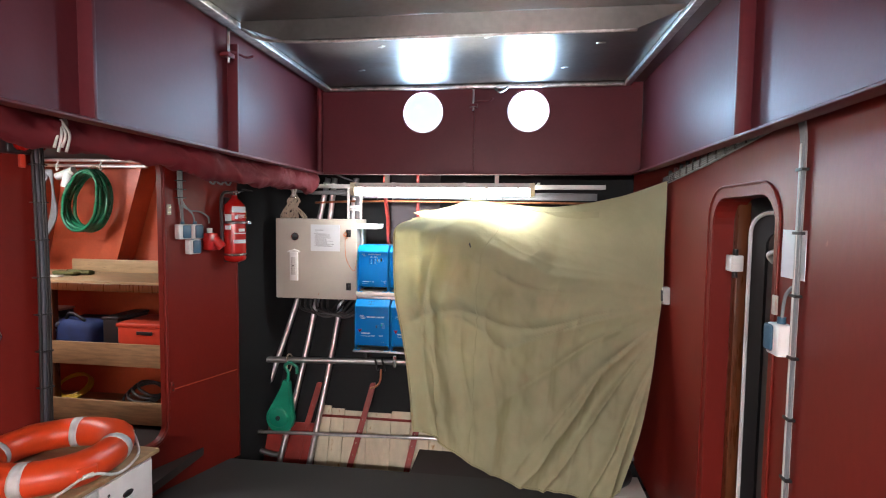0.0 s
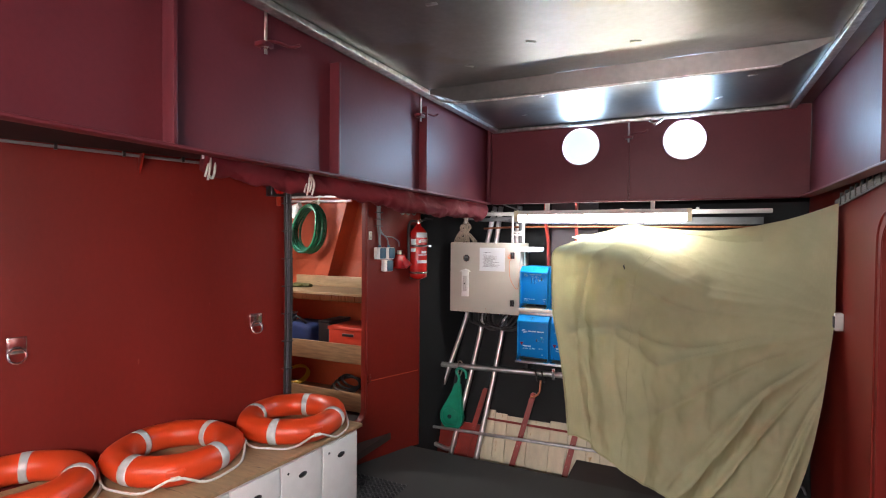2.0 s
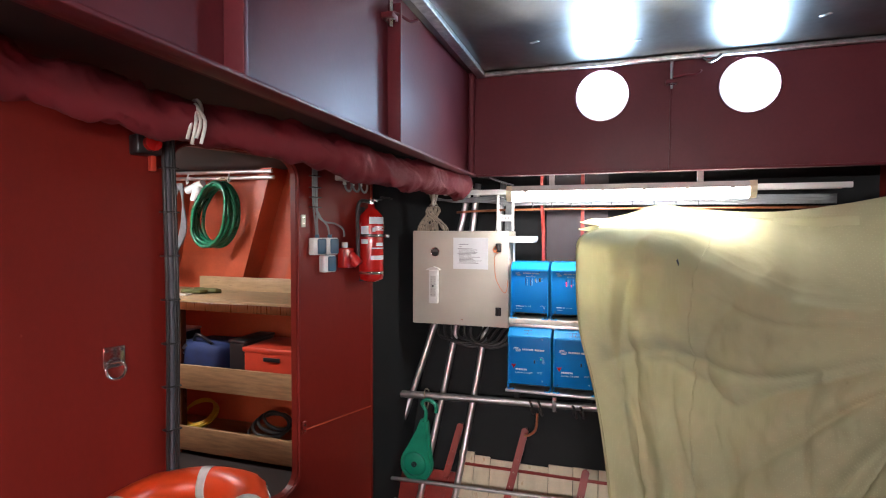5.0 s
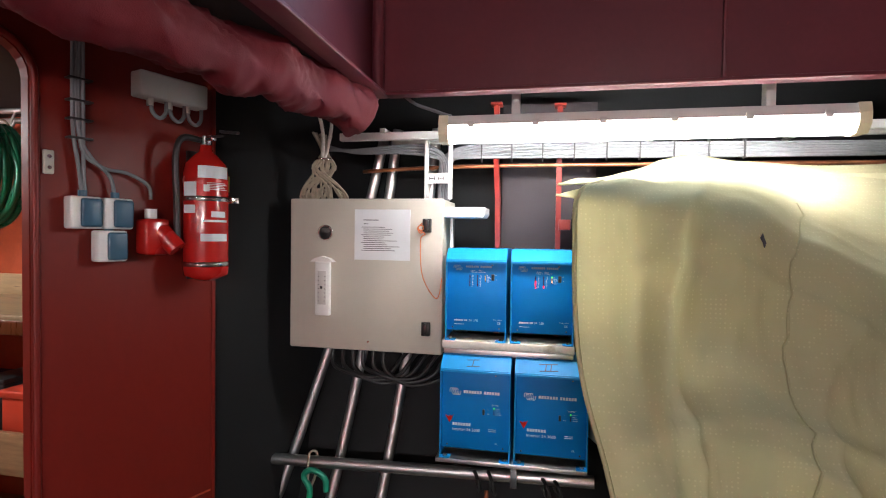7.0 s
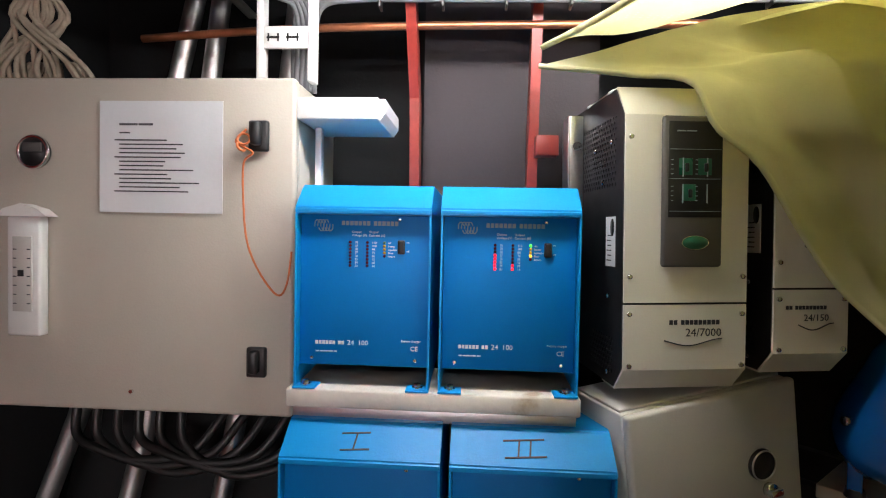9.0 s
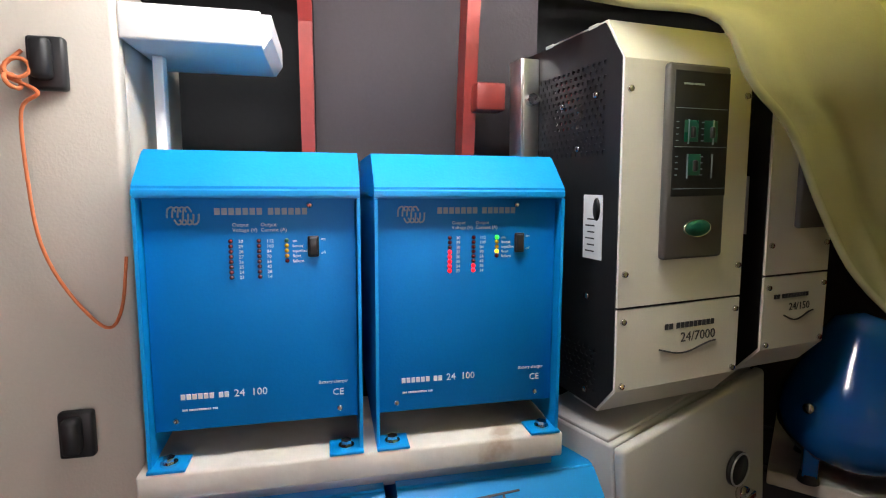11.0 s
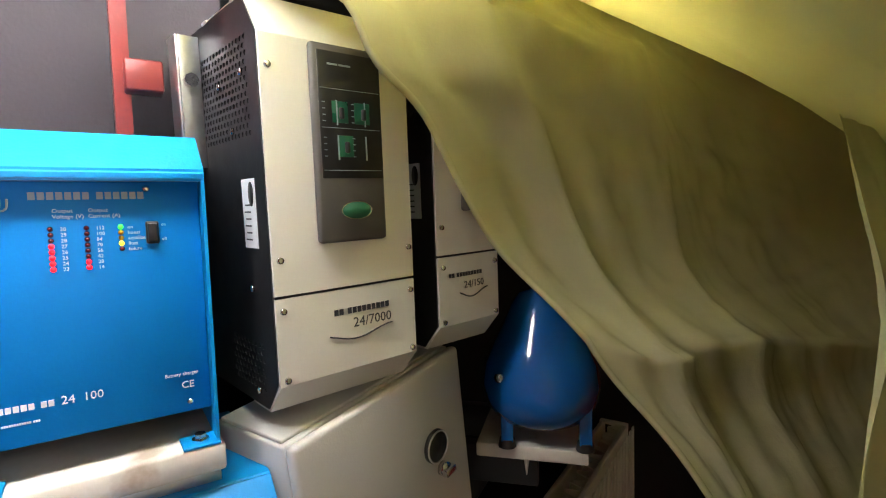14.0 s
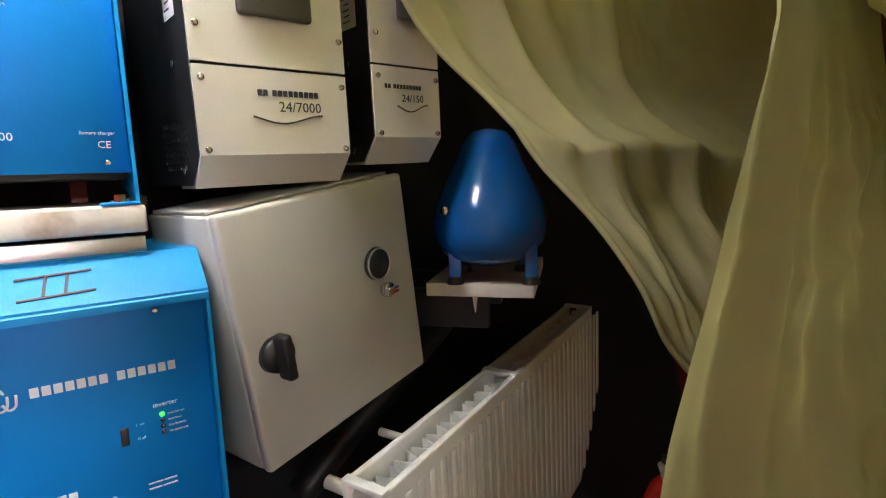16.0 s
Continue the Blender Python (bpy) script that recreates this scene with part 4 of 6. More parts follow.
# red frames and grey panel behind the chargers
for x, yb, yt in ((0.18, 0.27, 0.13), (0.45, 0.24, 0.18)):
    q = thing("upright_frame", (x, yb, 1.2), "narrow red painted upright frame", "frame", "hull uprights")
    b = prism([(yb, 1.1), (yb, 1.7), (yb - 0.03, 1.95), (yt, 2.15), (yt + 0.01, 2.35), (yt + 0.05, 2.35), (yt + 0.05, 2.15), (yb + 0.02, 1.95), (yb + 0.05, 1.7), (yb + 0.05, 1.1)], "x", x - 0.008, x + 0.014)
    part("bar", b, FRAME_RED, q)
    part("foot_plate", bx((x - 0.022, yb - 0.004, 1.085), (x + 0.028, yb + 0.054, 1.100), 0.002), FRAME_RED, q)
    part("head_plate", bx((x - 0.022, yt - 0.004, 2.35), (x + 0.028, yt + 0.056, 2.362), 0.002), FRAME_RED, q)
q = thing("frame_bracket", (0.48, 0.20, 1.8), "small red bracket on the upright frame", "bracket")
part("plate", bx((0.455, 0.19, 1.815), (0.505, 0.23, 1.86), 0.003), FRAME_RED, q)
structure("wall_grey_panel", bx((0.195, 0.34, 1.15), (0.62, 0.36, 2.4)), FOAM_GREY, "grey insulation panel between frames", "wall")

# ---- cream electrical cabinet ----
ec = thing("electrical_cabinet", (-0.385, 0.06, 1.27), "cream steel electrical cabinet on the hull side", "cabinet")
part("body", bx((-0.735, 0.085, 1.27), (-0.03, 0.34, 1.94), 0.006), CREAM, ec)
door = part("door", bx((-0.737, 0.055, 1.268), (-0.028, 0.083, 1.942), 0.008, None, None, 3), CREAM, ec, "cream cabinet door")
gm = part("meter", lathe([(0.001, 0), (0.030, 0), (0.034, 0.006), (0.034, 0.012), (0.001, 0.012)], 28, pose(-0.562, 0.055, 1.79, 90, 0, 0)), BLACK, door, "round black meter")
part("meter_rim", torus(0.031, 0.004, 28, 8, 1, pose(-0.562, 0.045, 1.79, 90, 0, 0)), CHROME, door)
part("meter_screen", bx((-0.582, 0.0405, 1.79), (-0.542, 0.044, 1.808), 0.001), GREYLED, door)
th = part("thermometer", bx((-0.605, 0.030, 1.42), (-0.535, 0.054, 1.66), 0.005), WHITE, door, "white wall thermometer")
part("thermometer_roof", prism([(-0.625, 1.66), (-0.515, 1.66), (-0.535, 1.675), (-0.57, 1.685), (-0.605, 1.675)], "y", 0.022, 0.054), WHITE, door)
part("scale", bx((-0.590, 0.027, 1.47), (-0.550, 0.0305, 1.62), 0.001), BOXGREY, door)
part("scale_button", bx((-0.577, 0.024, 1.54), (-0.566, 0.028, 1.553), 0.001), BLACK, door)
ticks = bmesh.new()
for k in range(7):
    bx((-0.588, 0.0262, 1.485 + 0.018 * k), (-0.581, 0.0272, 1.487 + 0.018 * k), 0, None, ticks)
    bx((-0.559, 0.0262, 1.485 + 0.018 * k), (-0.552, 0.0272, 1.487 + 0.018 * k), 0, None, ticks)
part("scale_marks", ticks, INK, door)
pg = part("pinned_sheet", bx((-0.427, 0.0515, 1.672), (-0.173, 0.0535, 1.894)), PAPER, door, "white typed sheet in a clear sleeve")
lines = bmesh.new()
rng = random.Random(3)
word_bars((9, 7), 0.006, at(-0.385, 0.0508, 1.845), lines)
word_bars((8,), 0.004, at(-0.385, 0.0508, 1.829), lines)
for k in range(13):
    x0 = -0.385 if k % 4 else -0.395
    bx((x0, 0.0502, 1.815 - 0.0085 * k), (x0 + rng.uniform(0.09, 0.165), 0.0512, 1.8175 - 0.0085 * k), 0, None, lines)
part("typed_lines", lines, INK, door)
for z in (1.825, 1.38):
    kn = part("latch", bx((-0.117, 0.040, z - 0.030), (-0.078, 0.054, z + 0.030), 0.004), BLACK, door, "black cabinet latch")
    part("latch_wing", bx((-0.108, 0.022, z - 0.020), (-0.088, 0.042, z + 0.026), 0.006), BLACK, kn)
part("twine", tube([(-0.115, 0.03, 1.835), (-0.135, 0.028, 1.81), (-0.10, 0.024, 1.79), (-0.12, 0.03, 1.77), (-0.122, 0.034, 1.70), (-0.115, 0.036, 1.62), (-0.09, 0.036, 1.56), (-0.055, 0.04, 1.515), (-0.04, 0.05, 1.535), (-0.032, 0.053, 1.60)], 0.0022, 6, 6), TWINE, ec, "thin orange twine from the latch")
part("twine_knot", merge(torus(0.012, 0.0025, 12, 5, 1, pose(-0.118, 0.024, 1.815, 70, 20, 0)), torus(0.009, 0.0025, 12, 5, 1, pose(-0.122, 0.022, 1.80, 20, 60, 0))), TWINE, ec)
for k in range(11):
    part("cable_gland", bar((-0.66 + 0.055 * k, 0.19, 1.245), (-0.66 + 0.055 * k, 0.19, 1.272), 0.015, seg=8), CHROME if k % 2 else BLACK, ec)
part("stud", bar((-0.36, 0.05, 1.31), (-0.36, 0.056, 1.31), 0.004), CHROME, ec)
for k in range(6):
    x0, x1 = -0.58 + 0.05 * k, -0.40 + 0.05 * k
    dip = 1.145 - 0.012 * (k % 3)
    part("lower_cable", tube([(x0, 0.19, 1.25), (x0 + 0.01, 0.17, 1.17), (x0 + 0.08, 0.15, dip), ((x0 + x1) / 2 + 0.08, 0.15, dip - 0.02), (x1 + 0.10, 0.17, 1.14), (x1 + 0.16, 0.22, 1.22), (x1 + 0.2, 0.30, 1.26)], 0.010, 8, 6), CABLE_BLACK, ec, "black cable looping under the cabinet")
part("hull_mount", merge(bx((-0.70, 0.34, 1.35), (-0.66, 0.44, 1.90), 0.002), bx((-0.10, 0.34, 1.35), (-0.06, 0.44, 1.90), 0.002)), BLACK, ec)

# ---- chargers and inverters ----
def swirl_logo(m, s):
    b = bmesh.new()
    for k in range(4):
        tube([(-0.9 + 0.3 * k, 0, -0.15), (-0.85 + 0.3 * k, 0, 0.35), (-0.6 + 0.3 * k, 0, 0.5), (-0.4 + 0.3 * k, 0, 0.2)], 0.055, 6, 5, bm=b)
        tube([(0.9 - 0.3 * k, 0, 0.1), (0.85 - 0.3 * k, 0, -0.4), (0.6 - 0.3 * k, 0, -0.55), (0.4 - 0.3 * k, 0, -0.25)], 0.055, 6, 5, bm=b)
    for v in b.verts:
        v.co.y *= 0.15
    b.transform(m @ Matrix.Diagonal((s, s, s, 1)))
    return b


def shell(o, W, H, D, hood_h, hood_d, floor_z, base=0.0, name="hood"):
    """The folded blue case: hood, side plates, back and recessed front panel, from the feet up."""
    prof = [(-0.018, H - hood_h - 0.012), (-0.018, H - hood_h), (hood_d - 0.018, H), (D, H), (D, H - 0.06), (0.004, H - 0.06), (0.004, H - hood_h - 0.012)]
    b = prism(prof, "x", 0, W)
    bmesh.ops.bevel(b, geom=[e for e in b.edges if abs(e.verts[0].co.x - e.verts[1].co.x) > 0.1], offset=0.003, segments=2, affect="EDGES")
    part(name, smooth(b, 30), BLUE, o, local=True)
    for x0 in (0.0, W - 0.004):
        part("side_plate", prism([(-0.018, floor_z), (-0.018, H - hood_h - 0.012), (0.0, H - 0.055), (D, H - 0.055), (D, floor_z), (0.0, base + 0.004), (-0.018, base + 0.004)], "x", x0, x0 + 0.004), BLUE, o, local=True)
    part("front_panel", bx((0.005, 0.0, floor_z + 0.018), (W - 0.005, 0.004, H - hood_h - 0.002), 0.0005), BLUE_PANEL, o, "flat blue front panel", local=True)
    part("inner_case", bx((0.006, 0.03, 0.02), (W - 0.006, D, H - 0.06), 0.003), BLACK, o, local=True)
    for x0, x1 in ((0.0, 0.042), (W - 0.042, W)):
        ft = part("foot", bx((x0, -0.026, base), (x1, 0.012, base + 0.004), 0.001), BLUE, o, local=True)
        part("foot_bolt", merge(bar(((x0 + x1) / 2, -0.010, base + 0.004), ((x0 + x1) / 2, -0.010, base + 0.007), 0.010), bar(((x0 + x1) / 2, -0.010, base + 0.006), ((x0 + x1) / 2, -0.010, base + 0.013), 0.007, seg=6)), CHROME, ft, local=True)
    for sx, sz in ((0.028, floor_z + 0.03), (W - 0.028, floor_z + 0.03), (W - 0.06, H - hood_h - 0.02)):
        part("screw", lathe([(0.001, 0), (0.004, 0), (0.003, 0.002), (0.001, 0.002)], 10, pose(sx, 0, sz, 90)), CHROME, o, local=True)


def charger(m, lit):
    W, H, D = 0.25, 0.365, 0.257
    o = thing("battery_charger", m, "blue battery charger with lit indicators" if lit else "blue battery charger with dark indicators", "charger", "battery chargers")
    shell(o, W, H, D, 0.045, 0.048, 0.010, -0.012)
    f = -0.0006
    part("logo", swirl_logo(at(0.048, f, 0.288), 0.019), DULL_PRINT, o, "silver swirl logo", local=True)
    part("brand_bar", word_bars((7, 6), 0.0112, at(0.082, f, 0.288), None), DULL_PRINT, o, local=True)
    tx = bmesh.new()
    for k, (w, x) in enumerate((("Output\nVoltage (V)", 0.101), ("Output\nCurrent (A)", 0.133))):
        lettering(w, 0.0062, at(x, f, 0.2745), tx)
    for k in range(8):
        lettering(str(30 - k), 0.0056, at(0.107, f, 0.2550 - 0.0062 * k), tx)
        lettering(("112", "100", "84", "70", "56", "42", "28", "14")[k], 0.0056, at(0.139, f, 0.2550 - 0.0062 * k), tx)
    for k, w in enumerate(("on", "boost", "equalize", "float", "failure")):
        lettering(w, 0.0054, at(0.169, f, 0.2550 - 0.0062 * k), tx)
    lettering("on", 0.0050, at(0.203, f, 0.257), tx)
    lettering("off", 0.0050, at(0.203, f, 0.240), tx)
    lettering("24", 0.013, at(0.095, f, 0.066), tx)
    lettering("100", 0.013, at(0.115, f, 0.066), tx)
    lettering("Battery charger", 0.0058, at(0.196, f, 0.074), tx)
    lettering("CE", 0.012, at(0.213, f, 0.058), tx)
    part("lettering", tx, PRINT, o, "small white lettering", local=True)
    part("model_bar", word_bars((6, 2), 0.0092, at(0.035, f, 0.066), None), PRINT, o, local=True)
    part("address_bar", word_bars((3, 12, 3), 0.0030, at(0.036, f, 0.052), None), PRINT, o, local=True)
    for k in range(8):
        for c, x in enumerate((0.0985, 0.1305)):
            on = lit and (k >= 3 if c == 0 else k >= 6)
            led = lathe([(0.0028, 0), (0.0028, 0.002), (0.0015, 0.004), (0.0002, 0.0045)], 10, pose(x, 0, 0.2572 - 0.0062 * k, 90))
            part("led", led, LED_RED if on else LED_OFF, o, local=True)
    for k in range(5):
        mm = LED_OFF if k == 4 else (LED_GREEN if k == 0 and lit else (LED_AMBER if k == 3 and lit else (DEEPGREEN if k == 0 else LED_OFF_Y)))
        part("led", lathe([(0.0028, 0), (0.0028, 0.002), (0.0015, 0.004), (0.0002, 0.0045)], 10, pose(0.1625, 0, 0.2572 - 0.0062 * k, 90)), mm, o, local=True)
    sw_ = part("rocker_switch", bx((0.187, -0.004, 0.2365), (0.2005, 0.001, 0.2625), 0.002), BLACK, o, "black rocker switch", local=True)
    part("rocker", bx((0.189, -0.007, 0.2385), (0.1985, -0.003, 0.2605), 0.0015, None), BLACK, sw_, local=True)
    return o


charger(at(0.0, 0.0, 1.365), False)
charger(at(0.267, 0.0, 1.365), True)
rail = thing("charger_shelf", (0.26, 0.0, 1.32), "white painted timber rail under the chargers", "shelf")
part("rail", bx((-0.012, -0.026, 1.319), (0.522, 0.16, 1.353), 0.004), WHITE_WOOD, rail)
part("angle", bx((-0.008, 0.005, 1.288), (0.520, 0.012, 1.312), 0.001), PIPE, rail, "bare steel angle")
for x in (0.0, 0.51):
    part("post", bx((x, 0.16, 1.20), (x + 0.03, 0.40, 1.36), 0.002), BLACK, rail)


def inverter(m, lit, strokes):
    W, H, D = 0.283, 0.408, 0.30
    o = thing("inverter", m, "blue power inverter with a pen-marked numeral" , "inverter", "inverters")
    shell(o, W, H, D, 0.048, 0.060, 0.018)
    f = -0.0006
    part("logo", swirl_logo(at(0.060, f, 0.268), 0.025), PRINT, o, "silver swirl logo", local=True)
    part("brand_bar", word_bars((7, 6), 0.0154, at(0.094, f, 0.262), None), PRINT, o, local=True)
    tx = bmesh.new()
    lettering("inverter", 0.0085, at(0.209, f, 0.218), tx)
    for k, w in enumerate(("inverter on", "overload", "low battery", "temperature")):
        lettering(w, 0.0042, at(0.224, f, 0.2055 - 0.0078 * k), tx)
    lettering("I   on", 0.0042, at(0.189, f, 0.200), tx)
    lettering("O off", 0.0042, at(0.189, f, 0.182), tx)
    lettering("inverter 24 3000", 0.0168, at(0.048, f, 0.108), tx)
    lettering("CE", 0.009, at(0.222, f, 0.062), tx)
    part("lettering", tx, PRINT, o, "small white lettering", local=True)
    part("model_bar", word_bars((7,), 0.0155, at(0.050, f, 0.128), None), PRINT, o, local=True)
    part("small_print", merge(word_bars((9, 8), 0.0026, at(0.195, f, 0.120)), word_bars((8, 9), 0.0026, at(0.195, f, 0.113))), PRINT, o, local=True)
    wing = prism([(0.020, 0.168), (0.030, 0.150), (0.037, 0.138), (0.046, 0.152), (0.054, 0.172), (0.044, 0.164), (0.040, 0.170), (0.034, 0.162), (0.028, 0.166)], "y", -0.0010, 0.0)
    part("bird_mark", wing, EXTRED, o, "red winged mark", local=True)
    for k in range(4):
        part("led", lathe([(0.0028, 0), (0.0028, 0.002), (0.0014, 0.004), (0.0002, 0.0045)], 10, pose(0.218, 0, 0.2075 - 0.0078 * k, 90)), (LED_GREEN if lit and k == 0 else LED_OFF), o, local=True)
    part("rocker_switch", bx((0.172, -0.006, 0.180), (0.181, 0.001, 0.202), 0.0015), BLACK, o, "black rocker switch", local=True)
    pen = bmesh.new()
    for k in range(strokes):
        xk = (k - (strokes - 1) / 2) * 0.020
        bx((xk - 0.0015, -0.0008, -0.016), (xk + 0.0015, 0.0005, 0.016), 0, pose(0, 0, 0, 0, 6, 0), pen)
    half = 0.016 + 0.010 * strokes
    for s in (-1, 1):
        bx((-half, -0.0008, s * 0.016 - 0.0014), (half, 0.0005, s * 0.016 + 0.0014), 0, pose(0, 0, 0, 0, -4, 0), pen)
    pen.transform(Matrix.Translation((0.13, 0.0105, H - 0.0252)) @ pose(0, 0, 0, -51.34, 0, 0) @ Matrix.Translation((0, -0.0012, 0)))
    part("pen_mark", pen, INK, o, "handwritten numeral in dark pen", local=True)
    return o


inverter(at(-0.006, -0.055, 0.885), True, 1)
inverter(at(0.293, -0.055, 0.885), True, 2)
ir = thing("inverter_shelf", (0.25, 0.0, 0.84), "steel angle carrying the inverters", "shelf")
part("angle", bx((-0.02, -0.083, 0.868), (0.575, 0.25, 0.885), 0.002), PIPE, ir)
for x in (0.0, 0.50):
    part("post", bx((x, 0.16, 0.75), (x + 0.03, 0.40, 0.868), 0.002), BLACK, ir)

# ---- white cable duct, ladder tray and overhead cables ----
du = thing("cable_duct", (0.05, 0.1, 1.88), "short white plastic cable duct beside the cabinet", "duct")
part("duct", bx((-0.028, 0.06, 1.862), (0.135, 0.25, 1.905), 0.003), WHITE, du)
part("end_cap", prism([(0.135, 1.862), (0.146, 1.878), (0.146, 1.905), (0.135, 1.905)], "y", 0.075, 0.25), WHITE, du)
part("support", bx((-0.015, 0.14, 1.60), (-0.002, 0.16, 1.862), 0.001), WHITE, du)
vt = thing("ladder_tray", (-0.06, 0.1, 1.94), "white upright cable ladder with grey cables", "cable tray")
for x in (-0.122, -0.016):
    part("rail", bx((x, 0.085, 1.943), (x + 0.014, 0.115, 2.21), 0.002), WHITE, vt)
part("cross_piece", bx((-0.108, 0.088, 2.01), (-0.016, 0.096, 2.055), 0.002), WHITE, vt)
sl = bmesh.new()
for x in (-0.088, -0.048):
    bx((x - 0.013, 0.0865, 2.030), (x + 0.013, 0.0885, 2.034), 0, None, sl)
    for s in (-0.011, 0.009):
        bx((x + s, 0.0865, 2.024), (x + s + 0.003, 0.0885, 2.040), 0, None, sl)
part("slot", sl, BLACK, vt)
for k in range(6):
    part("cable", tube([(-0.07 + 0.009 * k, 0.16, 1.94), (-0.07 + 0.009 * k, 0.16, 2.05), (-0.055 + 0.010 * k, 0.15, 2.12), (0.02 + 0.012 * k, 0.13, 2.165 - 0.008 * k), (0.20, 0.13, 2.185 - 0.012 * k), (0.7, 0.13, 2.175 - 0.011 * k), (1.3, 0.13, 2.165 - 0.010 * k), (1.9, 0.13, 2.16 - 0.009 * k)], 0.0065, 7, 6), CABLE_GREY, vt)
ot = thing("overhead_tray", (0.7, 0.06, 2.19), "white overhead cable tray tied with grey cables", "cable tray")
part("rail", bx((-0.50, 0.045, 2.195), (1.95, 0.075, 2.228), 0.003), WHITE, ot)
part("back_rail", bx((-0.30, 0.19, 2.20), (1.95, 0.21, 2.225), 0.003), WHITE, ot)
for k in range(4):
    part("cable", tube([(-0.62, 0.12, 2.17 + 0.008 * k), (-0.45, 0.12, 2.165 - 0.004 * k), (-0.25, 0.12, 2.18 - 0.010 * k), (-0.10, 0.13, 2.175 - 0.014 * k), (-0.03 - 0.01 * k, 0.15, 2.10), (-0.03 - 0.012 * k, 0.16, 1.95)], 0.0065, 7, 6), CABLE_GREY, ot)
for k in range(9):
    part("cable_tie", bx((0.12 + 0.13 * k, 0.115, 2.105), (0.125 + 0.13 * k, 0.145, 2.20), 0.001), BLACK, ot)
for x in (-0.30, 0.28, 0.86, 1.44):
    part("hanger", merge(bx((x - 0.012, 0.04, 2.225), (x + 0.012, 0.08, 2.245), 0.002), bx((x - 0.012, 0.07, 2.228), (x + 0.012, 0.47, 2.24), 0.002)), BOXGREY, ot)
cp = pipe_thing("copper_line", [(-0.45, 0.22, 2.08), (0.0, 0.20, 2.095), (0.7, 0.19, 2.095), (1.9, 0.19, 2.09)], 0.009, "thin copper pipe under the tray", COPPER)

# bundle of old cords above the cabinet
cb = thing("cord_bundle", (-0.60, 0.1, 1.95), "tangled bundle of old cords tied above the cabinet", "cords")
rng = random.Random(8)
for k in range(16):
    a, b2 = rng.uniform(-0.05, 0.05), rng.uniform(-0.10, 0.10)
    part("cord", tube([(-0.59 + a * 0.5, 0.06 + a, 2.23), (-0.585 + a * 0.3, 0.08, 2.15), (-0.60 + a, 0.10 + a * 0.4, 2.08), (-0.60 + b2, 0.10, 2.0 + rng.uniform(-0.02, 0.03)), (-0.60 + b2 * 1.2, 0.12, 1.945), (-0.585 + b2 * 0.5, 0.12, 1.99)], 0.0055, 6, 5), OLDROPE, cb)
part("hanging_loop", tube([(-0.56, -0.02, 2.40), (-0.52, 0.0, 2.33), (-0.54, 0.04, 2.22), (-0.585, 0.07, 2.12), (-0.57, 0.03, 2.22), (-0.57, -0.02, 2.32), (-0.59, -0.02, 2.42)], 0.008, 7, 6), ROPE, cb, "pale rope loop")
part("binding", torus(0.035, 0.005, 16, 6, 1, pose(-0.592, 0.09, 2.12)), CHROME, cb)

# ---- fluorescent lamp ----
def batten_lamp(m, length, lit=None):
    """Origin at the middle of the top, x along the lamp."""
    o = thing("fluorescent_lamp", m, "long fluorescent batten lamp with a lit diffuser", "lamp", "batten lamps")
    h = length / 2
    part("housing", prism([(-0.05, -0.035), (-0.04, 0.0), (0.04, 0.0), (0.05, -0.035)], "x", -h, h), BOXGREY, o, "grey lamp housing", local=True)
    prof = [(0.048 * math.sin(t), -0.036 - 0.058 * math.cos(t) ** 0.7) for t in np.linspace(-1.55, 1.55, 14)]
    b = prism(prof, "x", -h + 0.03, h - 0.03)
    part("diffuser", smooth(b, 50), lit or DIFFUSER, o, "glowing ribbed diffuser", local=True)
    for s in (-1, 1):
        cap = prism([(-0.052, -0.03), (-0.05, -0.066), (-0.03, -0.094), (0.03, -0.094), (0.05, -0.066), (0.052, -0.03), (0.045, 0.002), (-0.045, 0.002)], "x", min(s * h, s * (h - 0.035)), max(s * h, s * (h - 0.035)))
        part("end_cap", cap, LAMP_END, o, "yellowed plastic end cap", local=True)
    for k in range(6):
        x = -h + 0.12 + k * (length - 0.24) / 5
        part("clip", bx((x - 0.012, -0.054, -0.045), (x + 0.012, -0.046, -0.02), 0.002), BOXGREY, o, local=True)
    for x in (-h * 0.6, h * 0.6):
        part("hanger", bx((x - 0.015, -0.02, 0.0), (x + 0.015, 0.02, 0.30), 0.002), BOXGREY, o, local=True)
    return o


batten_lamp(at(0.705, -0.20, 2.222), 1.39)
# unseen, assumed from light on the left bulkhead; strength raised to fill the room
batten_lamp(at(1.1, -5.50, 2.19, 180), 1.39, DIFFUSER_REAR)
# unseen second lamp added as fill, kept weaker to spare the left bulkhead
batten_lamp(at(-1.1, -5.50, 2.19, 180), 1.39, DIFFUSER_FILL)
batten_lamp(at(-3.0, -1.05, 2.44, 0), 1.0, DIFFUSER_SHOP)
lc = pipe_thing("lamp_lead", [(-0.2, -0.25, 2.44), (-0.12, -0.22, 2.30), (0.0, -0.21, 2.245), (0.05, -0.2, 2.23)], 0.006, "grey lead to the lamp", CABLE_GREY)

